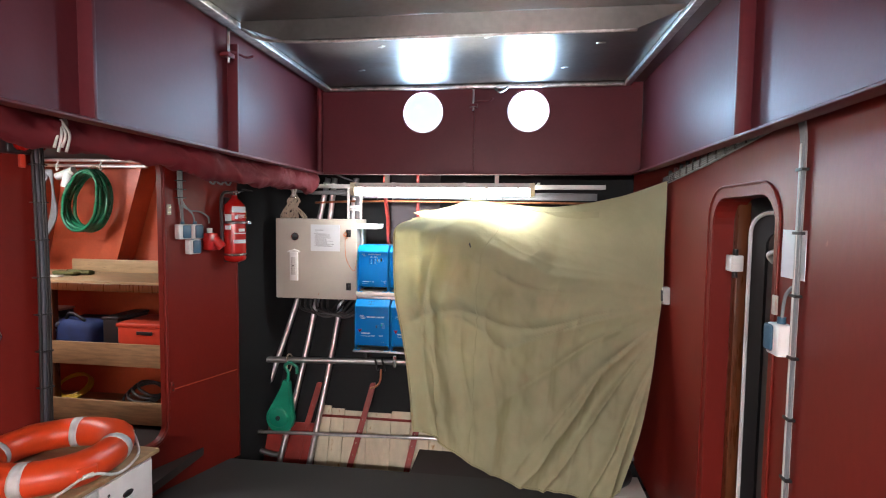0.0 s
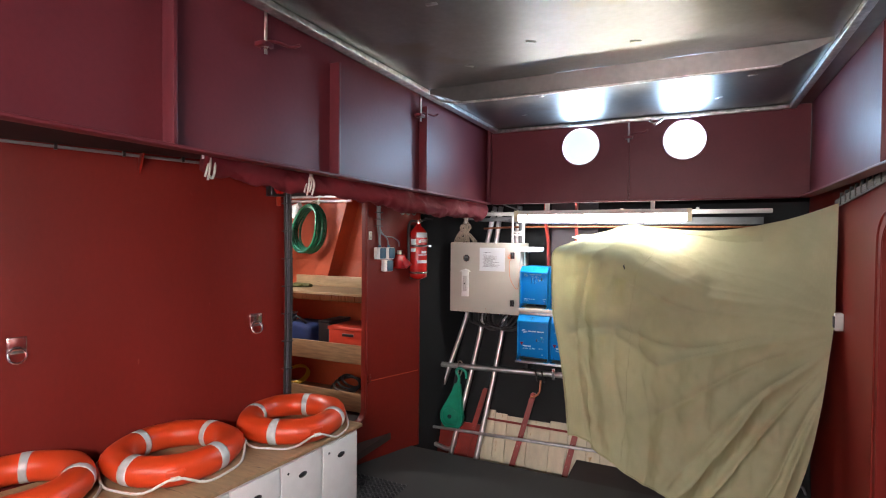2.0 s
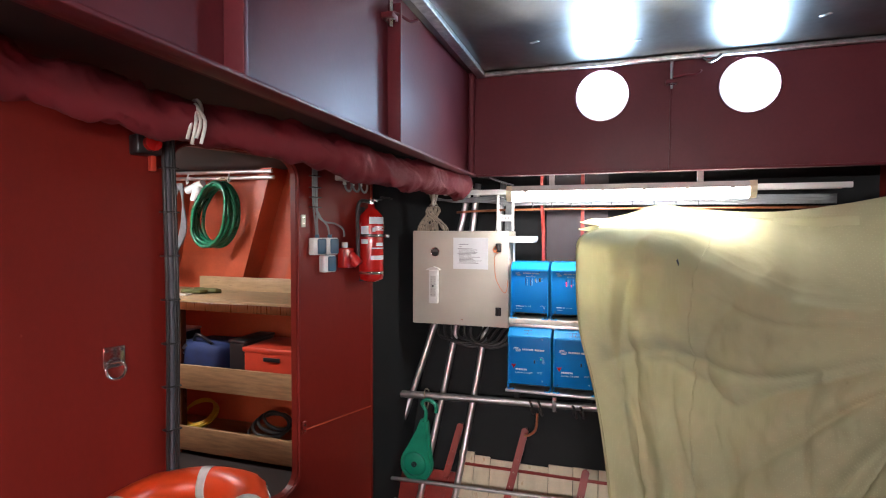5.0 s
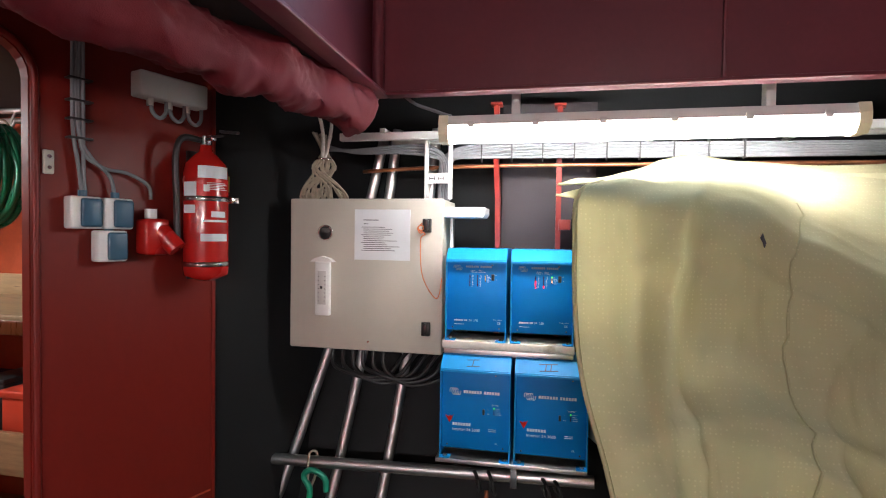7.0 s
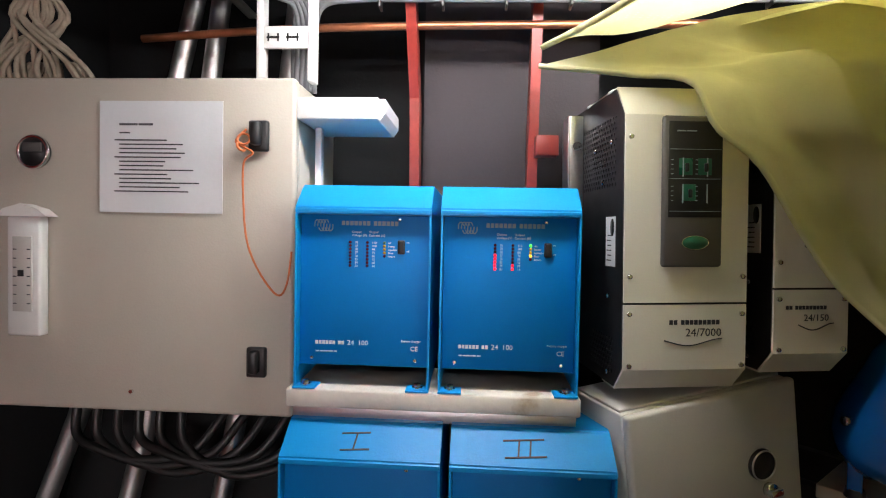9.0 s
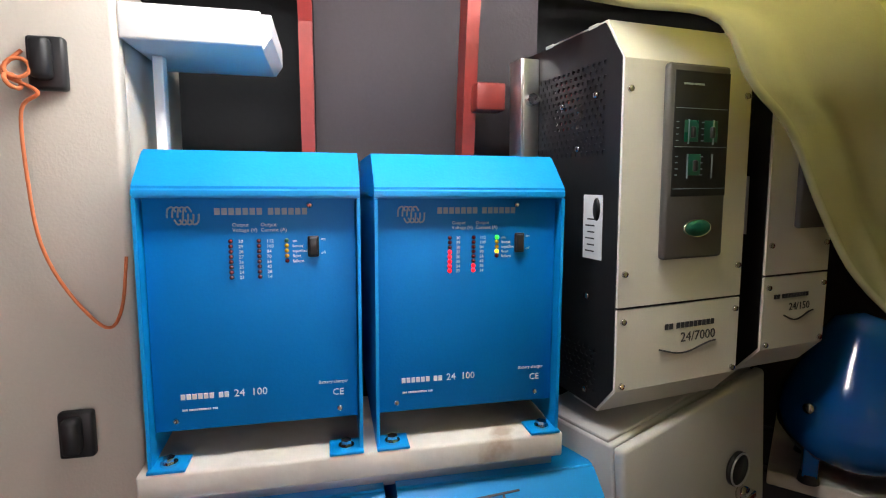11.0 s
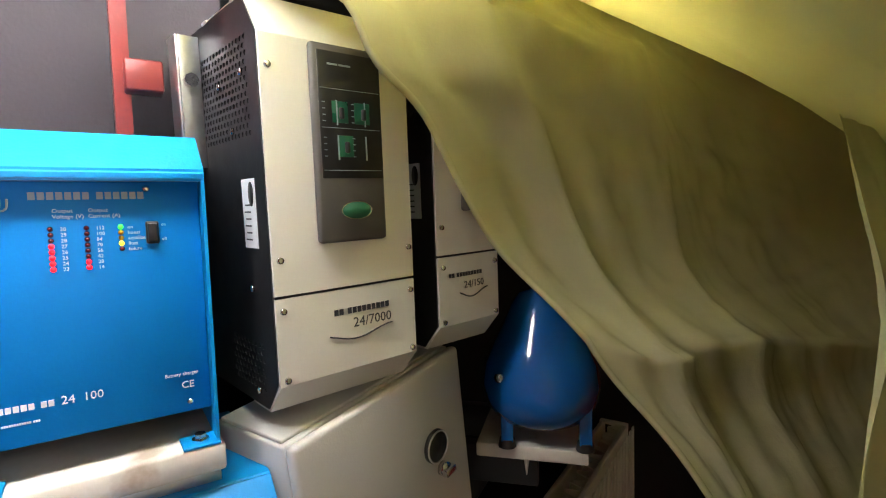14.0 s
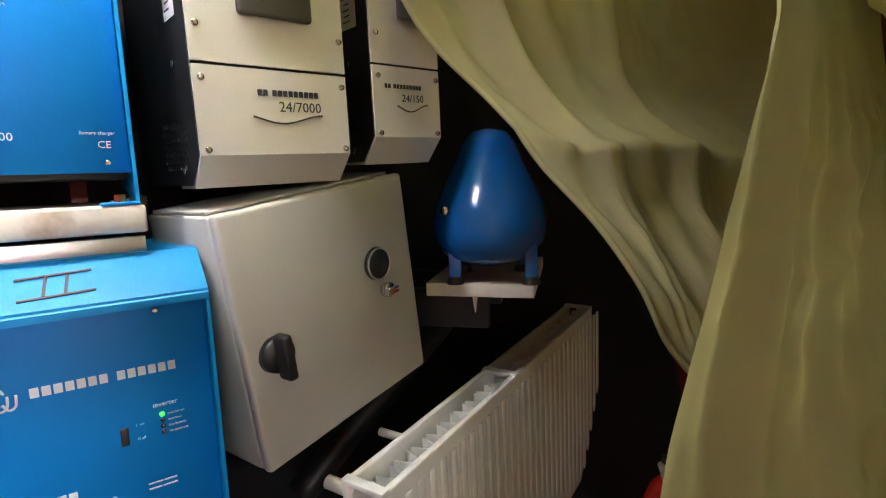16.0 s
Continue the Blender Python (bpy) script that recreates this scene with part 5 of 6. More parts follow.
# ---- cream power units, grey cabinet, compressor, radiator ----
def power_unit(m, W, numbers, panel):
    H, D = 0.53, 0.28
    o = thing("power_unit", m, "off-white power converter with black perforated side", "power converter", "power converters")
    prof = [(0.0, 0.04), (0.0, H - 0.05), (0.035, H), (D, H), (D, 0.0), (0.035, 0.0)]
    holes = []
    for j in range(13):
        for i in range(15):
            holes.append((0.032 + 0.0122 * i + 0.0061 * (j % 2), H - 0.050 - 0.0098 * j))
    for j in range(7):
        for i in range(9):
            holes.append((0.040 + 0.0122 * i + 0.0061 * (j % 2), 0.025 + 0.0098 * j))
    loops = [[(hy + 0.0044 * math.cos(2 * math.pi * k / 6), hz + 0.0037 * math.sin(2 * math.pi * k / 6)) for k in range(6)] for hy, hz in holes]
    part("side_panel", pierced(prof, loops, "x", -0.0015, 0.0), BLACK, o, "black perforated side panel", local=True)
    part("case", prism([(y + 0.004, z) for y, z in prof], "x", 0.012, W), BLACK, o, local=True)
    part("inner_plate", bx((0.004, 0.09, 0.40), (0.006, 0.16, 0.50)), CHROME, o, local=True)
    front = prism([(-0.004, 0.155), (-0.004, H - 0.052), (0.031, H + 0.003), (0.18, H + 0.003), (0.18, H), (0.033, H - 0.001), (0.0, H - 0.053), (0.0, 0.155)], "x", 0.0, W)
    part("upper_cover", smooth(front, 20), OFFWHITE, o, "off-white folded cover", local=True)
    low = prism([(-0.004, 0.151), (-0.004, 0.038), (0.033, -0.004), (0.09, -0.004), (0.09, 0.0), (0.035, 0.0), (0.0, 0.04), (0.0, 0.151)], "x", 0.0, W)
    part("lower_cover", smooth(low, 20), OFFWHITE, o, "off-white lower cover", local=True)
    for sx in (0.010, W - 0.008):
        for sz in (0.045, 0.135, 0.20, H - 0.09):
            part("screw", lathe([(0.001, 0), (0.0048, 0), (0.004, 0.003), (0.001, 0.003)], 10, pose(sx, -0.004, sz, 90)), CHROME, o, local=True)
    for sy, sz in ((0.06, 0.16), (0.06, 0.02), (0.09, 0.37), (0.05, H - 0.09), (0.13, H - 0.095)):
        part("side_screw", lathe([(0.001, 0), (0.005, 0), (0.004, 0.003), (0.001, 0.003)], 10, pose(-0.0015, sy, sz, 0, -90)), CHROME, o, local=True)
    for sy in (0.05, 0.16):
        part("clip", bx((-0.002, sy, H - 0.001), (0.003, sy + 0.02, H + 0.004), 0.0005), WHITE, o, local=True)
    st_ = part("rating_label", bx((-0.0025, 0.030, 0.215), (-0.0016, 0.072, 0.305)), PAPER, o, "white rating label", local=True)
    part("label_emblem", lathe([(0.0005, 0), (0.016, 0), (0.016, 0.0006), (0.0005, 0.0006)], 18, pose(-0.0026, 0.042, 0.285, 0, -90) @ Matrix.Diagonal((1, 0.5, 1, 1))), BLACK, st_, local=True)
    rows = bmesh.new()
    for k in range(6):
        bx((-0.0031, 0.046, 0.225 + 0.009 * k), (-0.0026, 0.066 - 0.004 * (k % 2), 0.227 + 0.009 * k), 0, None, rows)
    part("label_lines", rows, INK, st_, local=True)
    if panel:
        x0, x1, z0, z1 = W * 0.28, W * 0.76, 0.217, H - 0.055
        pn = part("control_panel", bx((x0, -0.016, z0), (x1, -0.004, z1), 0.005), GREYLED, o, "grey control panel with dark window", local=True)
        part("window", bx((x0 + 0.008, -0.0175, z0 + 0.085), (x1 - 0.003, -0.0155, z1 - 0.010), 0.001), BLACK, pn, local=True)
        gl = bmesh.new()
        for zz in (z0 + 0.17, z0 + 0.125):
            for c in range(2):
                xx = x0 + 0.012 + c * (x1 - x0 - 0.02) / 2
                for e in range(4):
                    bx((xx, -0.0182, zz - 0.012 + 0.008 * e), (xx + 0.004, -0.0174, zz - 0.011 + 0.008 * e), 0, None, gl)
                bx((xx + 0.020, -0.0182, zz - 0.016), (xx + 0.022, -0.0174, zz + 0.016), 0, None, gl)
        for zz in (z0 + 0.20, z0 + 0.15, z0 + 0.095):
            bx((x0 + 0.010, -0.0182, zz), (x1 - 0.006, -0.0174, zz + 0.0007), 0, None, gl)
        word_bars((7, 8), 0.0032, at(x0 + 0.022, -0.0180, z1 - 0.028), gl)
        part("markings", gl, DULL_PRINT, pn, local=True)
        for c, zz in ((0.3, z0 + 0.172), (0.62, z0 + 0.172), (0.36, z0 + 0.128)):
            xx = x0 + c * (x1 - x0)
            part("knob", bx((xx + 0.004, -0.022, zz - 0.010), (xx + 0.011, -0.017, zz + 0.005), 0.002), BLACK, pn, local=True)
            part("lit_backing", bx((xx - 0.006, -0.0180, zz - 0.015), (xx + 0.018, -0.0172, zz + 0.013), 0.0005), DEEPGREEN, pn, local=True)
        part("badge", lathe([(0.001, 0), (0.024, 0), (0.022, 0.003), (0.001, 0.003)], 28, pose((x0 + x1) / 2 + 0.003, -0.016, z0 + 0.042, 90) @ Matrix.Diagonal((1, 0.5, 1, 1))), DEEPGREEN, pn, "green oval badge", local=True)
        part("badge_rim", torus(0.0235, 0.0012, 28, 6, 1, pose((x0 + x1) / 2 + 0.003, -0.018, z0 + 0.042, 90) @ Matrix.Diagonal((1, 0.5, 1, 1))), CHROME, pn, local=True)
    else:
        part("control_panel", bx((W * 0.38, -0.014, 0.225), (W * 0.95, -0.004, H - 0.075), 0.004), GREYLED, o, "grey control panel", local=True)
    tx = bmesh.new()
    lettering(numbers, 0.020 if panel else 0.017, at(W * 0.50 if panel else W * 0.40, -0.0046, 0.096), tx)
    word_bars((2, 9), 0.0113 if panel else 0.0095, at(W * 0.37 if panel else W * 0.16, -0.0046, 0.116), tx)
    part("lettering", tx, INK, o, "dark printed model number", local=True)
    wave = [(W * (0.33 + 0.47 * t), -0.0048, 0.086 + 0.006 * math.sin(t * 5.2 + 2.6)) for t in np.linspace(0, 1, 12)]
    part("wave_mark", tube(wave, 0.0012, 6, 2), INK, o, local=True)
    part("hanging_bracket", merge(bx((-0.030, 0.20, H - 0.20), (-0.0016, 0.206, H - 0.01), 0.001), bx((-0.034, 0.20, H - 0.20), (-0.030, 0.24, H - 0.01), 0.001)), PIPE, o, "bare steel hanging bracket", local=True)
    part("bracket_bolt", bar((-0.018, 0.188, H - 0.075), (-0.018, 0.20, H - 0.075), 0.010, seg=8), CHROME, o, local=True)
    part("hull_mount", bx((0.03, D, 0.10), (W - 0.03, D + 0.16, 0.14), 0.002), BLACK, o, local=True)
    return o


power_unit(pose(0.588, -0.038, 1.373, 0, -1, 8), 0.221, "24/7000", True)
power_unit(pose(0.858, 0.002, 1.402, 0, -1, 8), 0.140, "24/150", False)

gc = thing("switch_cabinet", pose(0.640, -0.045, 0.956, 0, -7.5, 20), "light grey steel switch cabinet under the converters", "cabinet")
CW, CH = 0.367, 0.380
part("body", bx((0.0, 0.022, 0.0), (CW, 0.18, CH), 0.004), BOXGREY, gc, local=True)
gd = part("door", bx((-0.002, 0.0, 0.0), (CW + 0.002, 0.019, CH + 0.002), 0.007, None, None, 3), BOXGREY, gc, "plain grey cabinet door", local=True)
part("top_lip", bx((0.004, 0.03, CH), (CW - 0.004, 0.17, CH + 0.006), 0.002), BOXGREY, gc, local=True)
dl = part("dial", lathe([(0.001, 0), (0.024, 0), (0.029, 0.003), (0.029, 0.010), (0.001, 0.010)], 28, pose(CW * 0.735, 0.0, CH * 0.63, 90)), BLACK, gd, "round black dial", local=True)
part("dial_rim", torus(0.027, 0.0016, 28, 8, 1, pose(CW * 0.735, -0.011, CH * 0.63, 90)), PIPE, gd, local=True)
part("key_switch", merge(lathe([(0.001, 0), (0.013, 0), (0.013, 0.012), (0.001, 0.012)], 18, pose(CW * 0.78, 0, CH * 0.49, 90)), bx((CW * 0.78 - 0.014, -0.022, CH * 0.49 - 0.006), (CW * 0.78 + 0.014, -0.010, CH * 0.49 + 0.006), 0.002, None)), CHROME, gd, "chrome key switch", local=True)
part("rotary_handle", merge(lathe([(0.001, 0), (0.027, 0), (0.025, 0.014), (0.001, 0.014)], 24, pose(CW * 0.12, 0, CH * 0.45, 90)), bx((CW * 0.12 - 0.008, -0.038, CH * 0.45 - 0.034), (CW * 0.12 + 0.008, -0.010, CH * 0.45 + 0.034), 0.005)), BLACK, gd, "black rotary isolator handle", local=True)
part("mount", merge(bx((0.03, 0.18, 0.05), (0.07, 0.36, 0.09), 0.002), bx((CW - 0.07, 0.18, 0.05), (CW - 0.03, 0.30, 0.09), 0.002)), BLACK, gc, local=True)

cs = thing("compressor_shelf", at(1.164, -0.044, 1.130, 42), "white painted timber shelf with chipped edges", "shelf")
part("plank", bx((0.0, 0.0, 0.0), (0.34, 0.22, 0.028), 0.003), WHITE_WOOD, cs, local=True)
part("bracket", merge(bx((0.05, 0.10, -0.08), (0.08, 0.60, 0.0), 0.002), bx((0.26, 0.10, -0.08), (0.29, 0.50, 0.0), 0.002)), BLACK, cs, local=True)
part("drip", bar((0.01, 0.12, 0.0), (0.012, 0.12, -0.035), 0.006, 0.001), WHITE_WOOD, cs, "hardened paint drip", local=True)
ct = thing("air_receiver", at(1.150, 0.072, 1.158, -40), "blue enamelled air receiver on rubber feet", "air tank")
part("tank", lathe([(0.002, 0.030), (0.05, 0.034), (0.09, 0.052), (0.112, 0.085), (0.116, 0.12), (0.108, 0.16), (0.090, 0.20), (0.070, 0.24), (0.056, 0.275), (0.040, 0.30), (0.002, 0.31)], 36, Matrix.Diagonal((1.05, 1.15, 1, 1))), TANK_BLUE, ct, local=True)
part("plug_boss", lathe([(0.001, 0), (0.020, 0), (0.026, -0.018), (0.001, -0.02)], 20, pose(-0.075, -0.085, 0.15, 90, 0, -40)), TANK_BLUE, ct, local=True)
part("drain_plug", lathe([(0.001, 0), (0.009, 0), (0.009, 0.012), (0.001, 0.012)], 8, pose(-0.079, -0.090, 0.15, 90, 0, -40)), CHROME, ct, "small drain plug", local=True)
for sx, sy in ((-0.07, -0.06), (0.08, -0.07), (-0.06, 0.07), (0.07, 0.07)):
    ft = part("leg", bx((sx - 0.012, sy - 0.012, 0.012), (sx + 0.012, sy + 0.012, 0.09), 0.002), TANK_BLUE, ct, local=True)
    part("rubber_foot", bar((sx, sy, 0.0), (sx, sy, 0.016), 0.018, 0.015), BLACK, ft, "black rubber foot", local=True)

rd = thing("panel_radiator", pose(0.80, -0.105, 0.362, 0, -2.4, 23), "white steel panel radiator with open convector top", "radiator")
RL, RH, RD = 1.05, 0.54, 0.085
for y0 in (0.0, RD - 0.014):
    b = bx((0, y0, 0), (RL, y0 + 0.014, RH), 0.004)
    part("panel", b, WHITE, rd, local=True)
for k in range(32):
    part("flute", bx((0.02 + 0.0345 * k, -0.004, 0.03), (0.038 + 0.0345 * k, 0.001, RH - 0.03), 0.002, None, None, 1), WHITE, rd, local=True)
zig = []
for k in range(88):
    zig.append((0.02 + 0.0124 * k, 0.022 if k % 4 in (0, 1) else RD - 0.022))
for (xa, ya), (xb_, yb_) in zip(zig, zig[1:]):
    pts = [(xa, ya), (xb_, yb_), (xb_ + 0.002, yb_), (xa + 0.002, ya)]
    part("convector_fin", prism(pts, "z", 0.04, RH - 0.02), WHITE, rd, local=True)
for x in (0.0, RL * 0.45, RL - 0.02):
    part("cross_strap", bx((x, 0.0, RH - 0.006), (x + 0.018, RD, RH + 0.003), 0.001), WHITE, rd, local=True)
part("valve", merge(bar((0.02, -0.0, RH - 0.03), (0.02, RD + 0.05, RH - 0.03), 0.012), bar((0.16, RD, RH - 0.01), (0.16, RD + 0.05, RH - 0.01), 0.008)), WHITE, rd, local=True)
for x in (0.15, RL - 0.15):
    part("leg", bx((x, 0.02, -0.352 - x * 0.042), (x + 0.03, RD - 0.02, 0.0), 0.002), WHITE, rd, local=True)
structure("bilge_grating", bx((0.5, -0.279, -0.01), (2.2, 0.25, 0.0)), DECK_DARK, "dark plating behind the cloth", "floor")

fe2 = thing("fire_extinguisher", at(1.75, 0.02, 0.0, 30), "red fire extinguisher standing in the dark corner", "extinguisher")
part("cylinder", lathe([(0.03, 0.0), (0.075, 0.01), (0.078, 0.05), (0.078, 0.40), (0.05, 0.47), (0.022, 0.50)], 24), EXTRED, fe2, local=True)
part("valve", merge(bar((0, 0, 0.49), (0, 0, 0.55), 0.02), bx((-0.012, -0.08, 0.54), (0.012, 0.02, 0.56), 0.003)), BLACK, fe2, local=True)
part("hose", tube([(0, 0.02, 0.53), (-0.08, 0, 0.52), (-0.11, -0.03, 0.38), (-0.10, -0.05, 0.2), (-0.06, -0.07, 0.12)], 0.012), OLDROPE, fe2, local=True)
wh = thing("black_motor", (1.95, -0.35, 0.0), "black machine with a round end behind the cloth", "motor")
part("drum", bar((1.90, -0.46, 0.14), (2.05, -0.30, 0.14), 0.10, seg=24), BLACK, wh)
part("base", bx((1.82, -0.50, 0.0), (2.2, -0.2, 0.06), 0.004), BOXGREY, wh)
part("lead", tube([(1.95, -0.45, 0.22), (2.0, -0.50, 0.32), (2.08, -0.48, 0.36), (2.12, -0.40, 0.28)], 0.008), CABLE_GREY, wh)
op = pipe_thing("bilge_hose", [(0.75, 0.20, 0.75), (0.98, 0.22, 0.92), (1.15, 0.26, 1.02)], 0.03, "dark fat hose behind the grey cabinet", CABLE_BLACK)
vl = thing("red_valve", (0.95, 0.12, 0.5), "small red valve in the dark bilge", "valve")
part("body", merge(bar((0.90, 0.14, 0.62), (1.04, 0.14, 0.66), 0.03), bar((0.97, 0.14, 0.64), (0.97, 0.14, 0.74), 0.018)), FRAME_RED, vl)
part("stem", bar((0.97, 0.14, 0.0), (0.97, 0.14, 0.62), 0.02), FRAME_RED, vl)

# ---- olive cloth hung over the equipment ----
LEFT = [(0.45, 0.06, 2.0), (0.53, -0.14, 1.985), (0.58, -0.36, 1.965), (0.55, -0.58, 1.945), (0.485, -0.75, 1.895), (0.48, -0.785, 1.76), (0.485, -0.80, 1.6),
        (0.505, -0.84, 1.43), (0.555, -0.89, 1.25), (0.60, -0.94, 1.05), (0.63, -0.98, 0.85), (0.645, -1.0, 0.72), (0.655, -1.0, 0.63)]
TOP = [(0.45, 0.06, 2.0), (0.53, 0.07, 2.03), (0.70, 0.05, 2.05), (0.93, 0.06, 2.115), (1.15, 0.06, 2.09), (1.55, -0.02, 2.06), (1.95, -0.34, 2.12), (2.225, -0.58, 2.22)]
RIGHT = [(2.225, -0.58, 2.22), (2.22, -0.60, 2.0), (2.215, -0.61, 1.75), (2.21, -0.63, 1.52), (2.18, -0.66, 1.25), (2.13, -0.74, 0.95), (2.06, -0.78, 0.60), (1.96, -0.77, 0.24)]
FOOT = [(0.655, -1.0, 0.63), (0.80, -1.02, 0.62), (0.86, -0.99, 0.54), (1.0, -0.97, 0.44), (1.15, -0.93, 0.36), (1.38, -0.86, 0.26), (1.6, -0.80, 0.20), (1.80, -0.77, 0.18), (1.96, -0.77, 0.24)]
# the inner layer of the doubled cloth
LEFT_IN = [(0.44, 0.03, 1.955), (0.592, -0.02, 1.925), (0.665, -0.10, 1.892), (0.694, -0.13, 1.812), (0.765, -0.12, 1.755), (0.828, -0.11, 1.663), (0.886, -0.12, 1.571), (0.955, -0.17, 1.481),
           (0.998, -0.22, 1.40), (1.042, -0.29, 1.315), (1.079, -0.34, 1.225), (1.12, -0.36, 1.13), (1.167, -0.38, 1.064)]
TOP_IN = [(0.44, 0.03, 1.955), (0.60, 0.03, 2.0), (0.80, 0.01, 2.045), (1.0, 0.01, 2.065), (1.25, 0.0, 2.045), (1.5, -0.06, 2.02), (1.85, -0.30, 2.02)]
RIGHT_IN = [(1.85, -0.30, 2.02), (1.85, -0.36, 1.6), (1.80, -0.45, 1.25), (1.75, -0.50, 0.98)]
FOOT_IN = [(1.167, -0.38, 1.064), (1.25, -0.42, 1.01), (1.45, -0.46, 0.99), (1.75, -0.50, 0.98)]
# the hanging fold between the layers
LEFT_MID = [(1.19, -0.42, 1.74), (1.09, -0.48, 1.64), (0.999, -0.535, 1.523), (0.959, -0.535, 1.413), (0.916, -0.535, 1.306), (0.874, -0.535, 1.204), (0.838, -0.535, 1.103), (0.80, -0.55, 0.95), (0.77, -0.56, 0.70)]
TOP_MID = [(1.19, -0.42, 1.74), (1.3, -0.415, 1.735), (1.4, -0.41, 1.73), (1.52, -0.40, 1.72)]
RIGHT_MID = [(1.52, -0.40, 1.72), (1.51, -0.47, 1.5), (1.5, -0.55, 1.1), (1.48, -0.57, 0.66)]
FOOT_MID = [(0.77, -0.56, 0.70), (1.0, -0.60, 0.68), (1.25, -0.59, 0.67), (1.48, -0.57, 0.66)]


def resample(points, n):
    P = spline(points, 12)
    run = [0.0]
    for a, b in zip(P, P[1:]):
        run.append(run[-1] + (b - a).length)
    out, j = [], 0
    for k in range(n + 1):
        s = run[-1] * k / n
        while j < len(run) - 2 and run[j + 1] < s:
            j += 1
        f = (s - run[j]) / max(run[j + 1] - run[j], 1e-9)
        out.append(P[j].lerp(P[j + 1], min(max(f, 0), 1)))
    return out


def cloth_sheet(left, top, right, foot, NU, NV, seed, deep, drop, drawn=False, calm=0.0):
    """A hung sheet between four edge lines, with swags from its right anchor, falls at its left and fine crumples."""
    Lc, Rc, Tc, Fc = resample(left, NV), resample(right, NV), resample(top, NU), resample(foot, NU)
    grid = []
    for j in range(NV + 1):
        v = j / NV
        row = []
        for i in range(NU + 1):
            u = i / NU
            p = Lc[j] * (1 - u) + Rc[j] * u + Tc[i] * (1 - v) + Fc[i] * v
            p -= Tc[0] * (1 - u) * (1 - v) + Tc[-1] * u * (1 - v) + Fc[0] * (1 - u) * v + Fc[-1] * u * v
            row.append(p)
        grid.append(row)
    b = bmesh.new()
    rows = []
    for j in range(NV + 1):
        v = j / NV
        row = []
        for i in range(NU + 1):
            u = i / NU
            p = grid[j][i].copy()
            du_ = grid[j][min(i + 1, NU)] - grid[j][max(i - 1, 0)]
            dv_ = grid[min(j + 1, NV)][i] - grid[max(j - 1, 0)][i]
            nrm = du_.cross(dv_).normalized()
            edge = min(1.0, 0.25 + u * 9, 0.2 + (1 - u) * 9) * min(1.0, 0.15 + 0.85 * max(0.0, v - calm) * 4)
            wob = noise.noise(Vector((u * 2.4, v * 1.8, seed)))
            wob2 = noise.noise(Vector((u * 5, v * 4, seed + 3)))
            ang = math.atan2(v - 0.36, 1.10 - u)
            rad = math.hypot(v - 0.36, 1.10 - u)
            s1 = 1 - abs(math.sin(ang * 7.5 + 1.2 * wob + 0.5 * wob2))
            s2 = 1 - abs(math.sin(ang * 15 + 2.0 * wob + 1.0))
            low = min(1.0, max(0.0, (v - 0.16) * 2.5))
            swag = (s1 ** 2.2 + 0.5 * s2 ** 3) * min(1.0, rad * 2.2) * (0.25 + 0.75 * u) * low
            if drawn:
                arc = math.hypot((u - 0.30) * 1.1, v + 0.20)
                s3 = 1 - abs(math.sin(arc * 7.0 + 1.1 * wob + 0.4 * wob2))
                swag = 0.9 * s3 ** 2.5 * min(1.0, arc * 1.4) + 0.25 * swag
            f1 = 1 - 2 * abs(math.sin(u * 14 + 2.2 * wob + v * 1.2)) ** 0.7
            f2 = math.sin(u * 58 + 4.0 * wob - v * 3.0 + wob2)
            fall = (0.8 * f1 + 0.35 * f2) * max(0.12 * (1 - u), 1 - 1.25 * u)
            crump = noise.noise(Vector((u * 15, v * 9, seed + 5))) * 0.6 + noise.noise(Vector((u * 34 + v * 14, v * 26 - u * 12, seed + 9))) * 0.3
            pleat = (1 - abs(math.sin(u * 47 + 3.5 * wob + 1.5 * wob2 + v * 2.0))) ** 3 * (0.4 + 0.6 * noise.noise(Vector((u * 7, v * 2.5, seed + 12))))
            p -= nrm * edge * deep * (0.100 * swag - 0.020 + 0.040 * fall + 0.024 * crump + 0.006 * pleat)
            p.z -= drop * math.sin(math.pi * min(1, v * 1.1)) * math.sin(math.pi * u)
            row.append(b.verts.new(p))
        rows.append(row)
    for j in range(NV):
        for i in range(NU):
            b.faces.new((rows[j][i], rows[j][i + 1], rows[j + 1][i + 1], rows[j + 1][i]))
    smooth(b, 180)
    return b, rows


cl = thing("dust_cloth", (1.3, -0.5, 0.2), "olive cotton sheet hung doubled over the equipment", "cloth")
b, rows = cloth_sheet(LEFT, TOP, RIGHT, FOOT, 190, 160, 0.3, 1.35, -0.05, calm=0.30)
edge_line = [rows[j][0].co.copy() for j in range(0, 161, 2)] + [rows[160][i].co.copy() for i in range(2, 191, 2)]
seam_line = [rows[j][int(66 - 10 * j / 160)].co + Vector((0, -0.002, 0)) for j in range(40, 158, 2)]
spot = min(((j, i) for j in range(50, 120) for i in range(30, 110)), key=lambda q: abs(rows[q[0]][q[1]].co.x - 0.97) + abs(rows[q[0]][q[1]].co.z - 1.80))
slit = [rows[spot[0] + k][spot[1] + k // 2].co + Vector((0, -0.004, 0)) for k in range(4)]
# extra layer under the sheet's right part, added to dim lamplight through the cloth
lining = bmesh.new()
under = [[lining.verts.new(rows[j][i].co + Vector((0, 0.02, -0.03))) for i in range(30, 191, 2)] for j in range(4, 86, 2)]
for A, B in zip(under, under[1:]):
    for k in range(len(A) - 1):
        lining.faces.new((A[k], A[k + 1], B[k + 1], B[k]))
part("sheet", b, CLOTH, cl)
part("lining", smooth(lining, 180), CLOTH_PLAIN, cl)
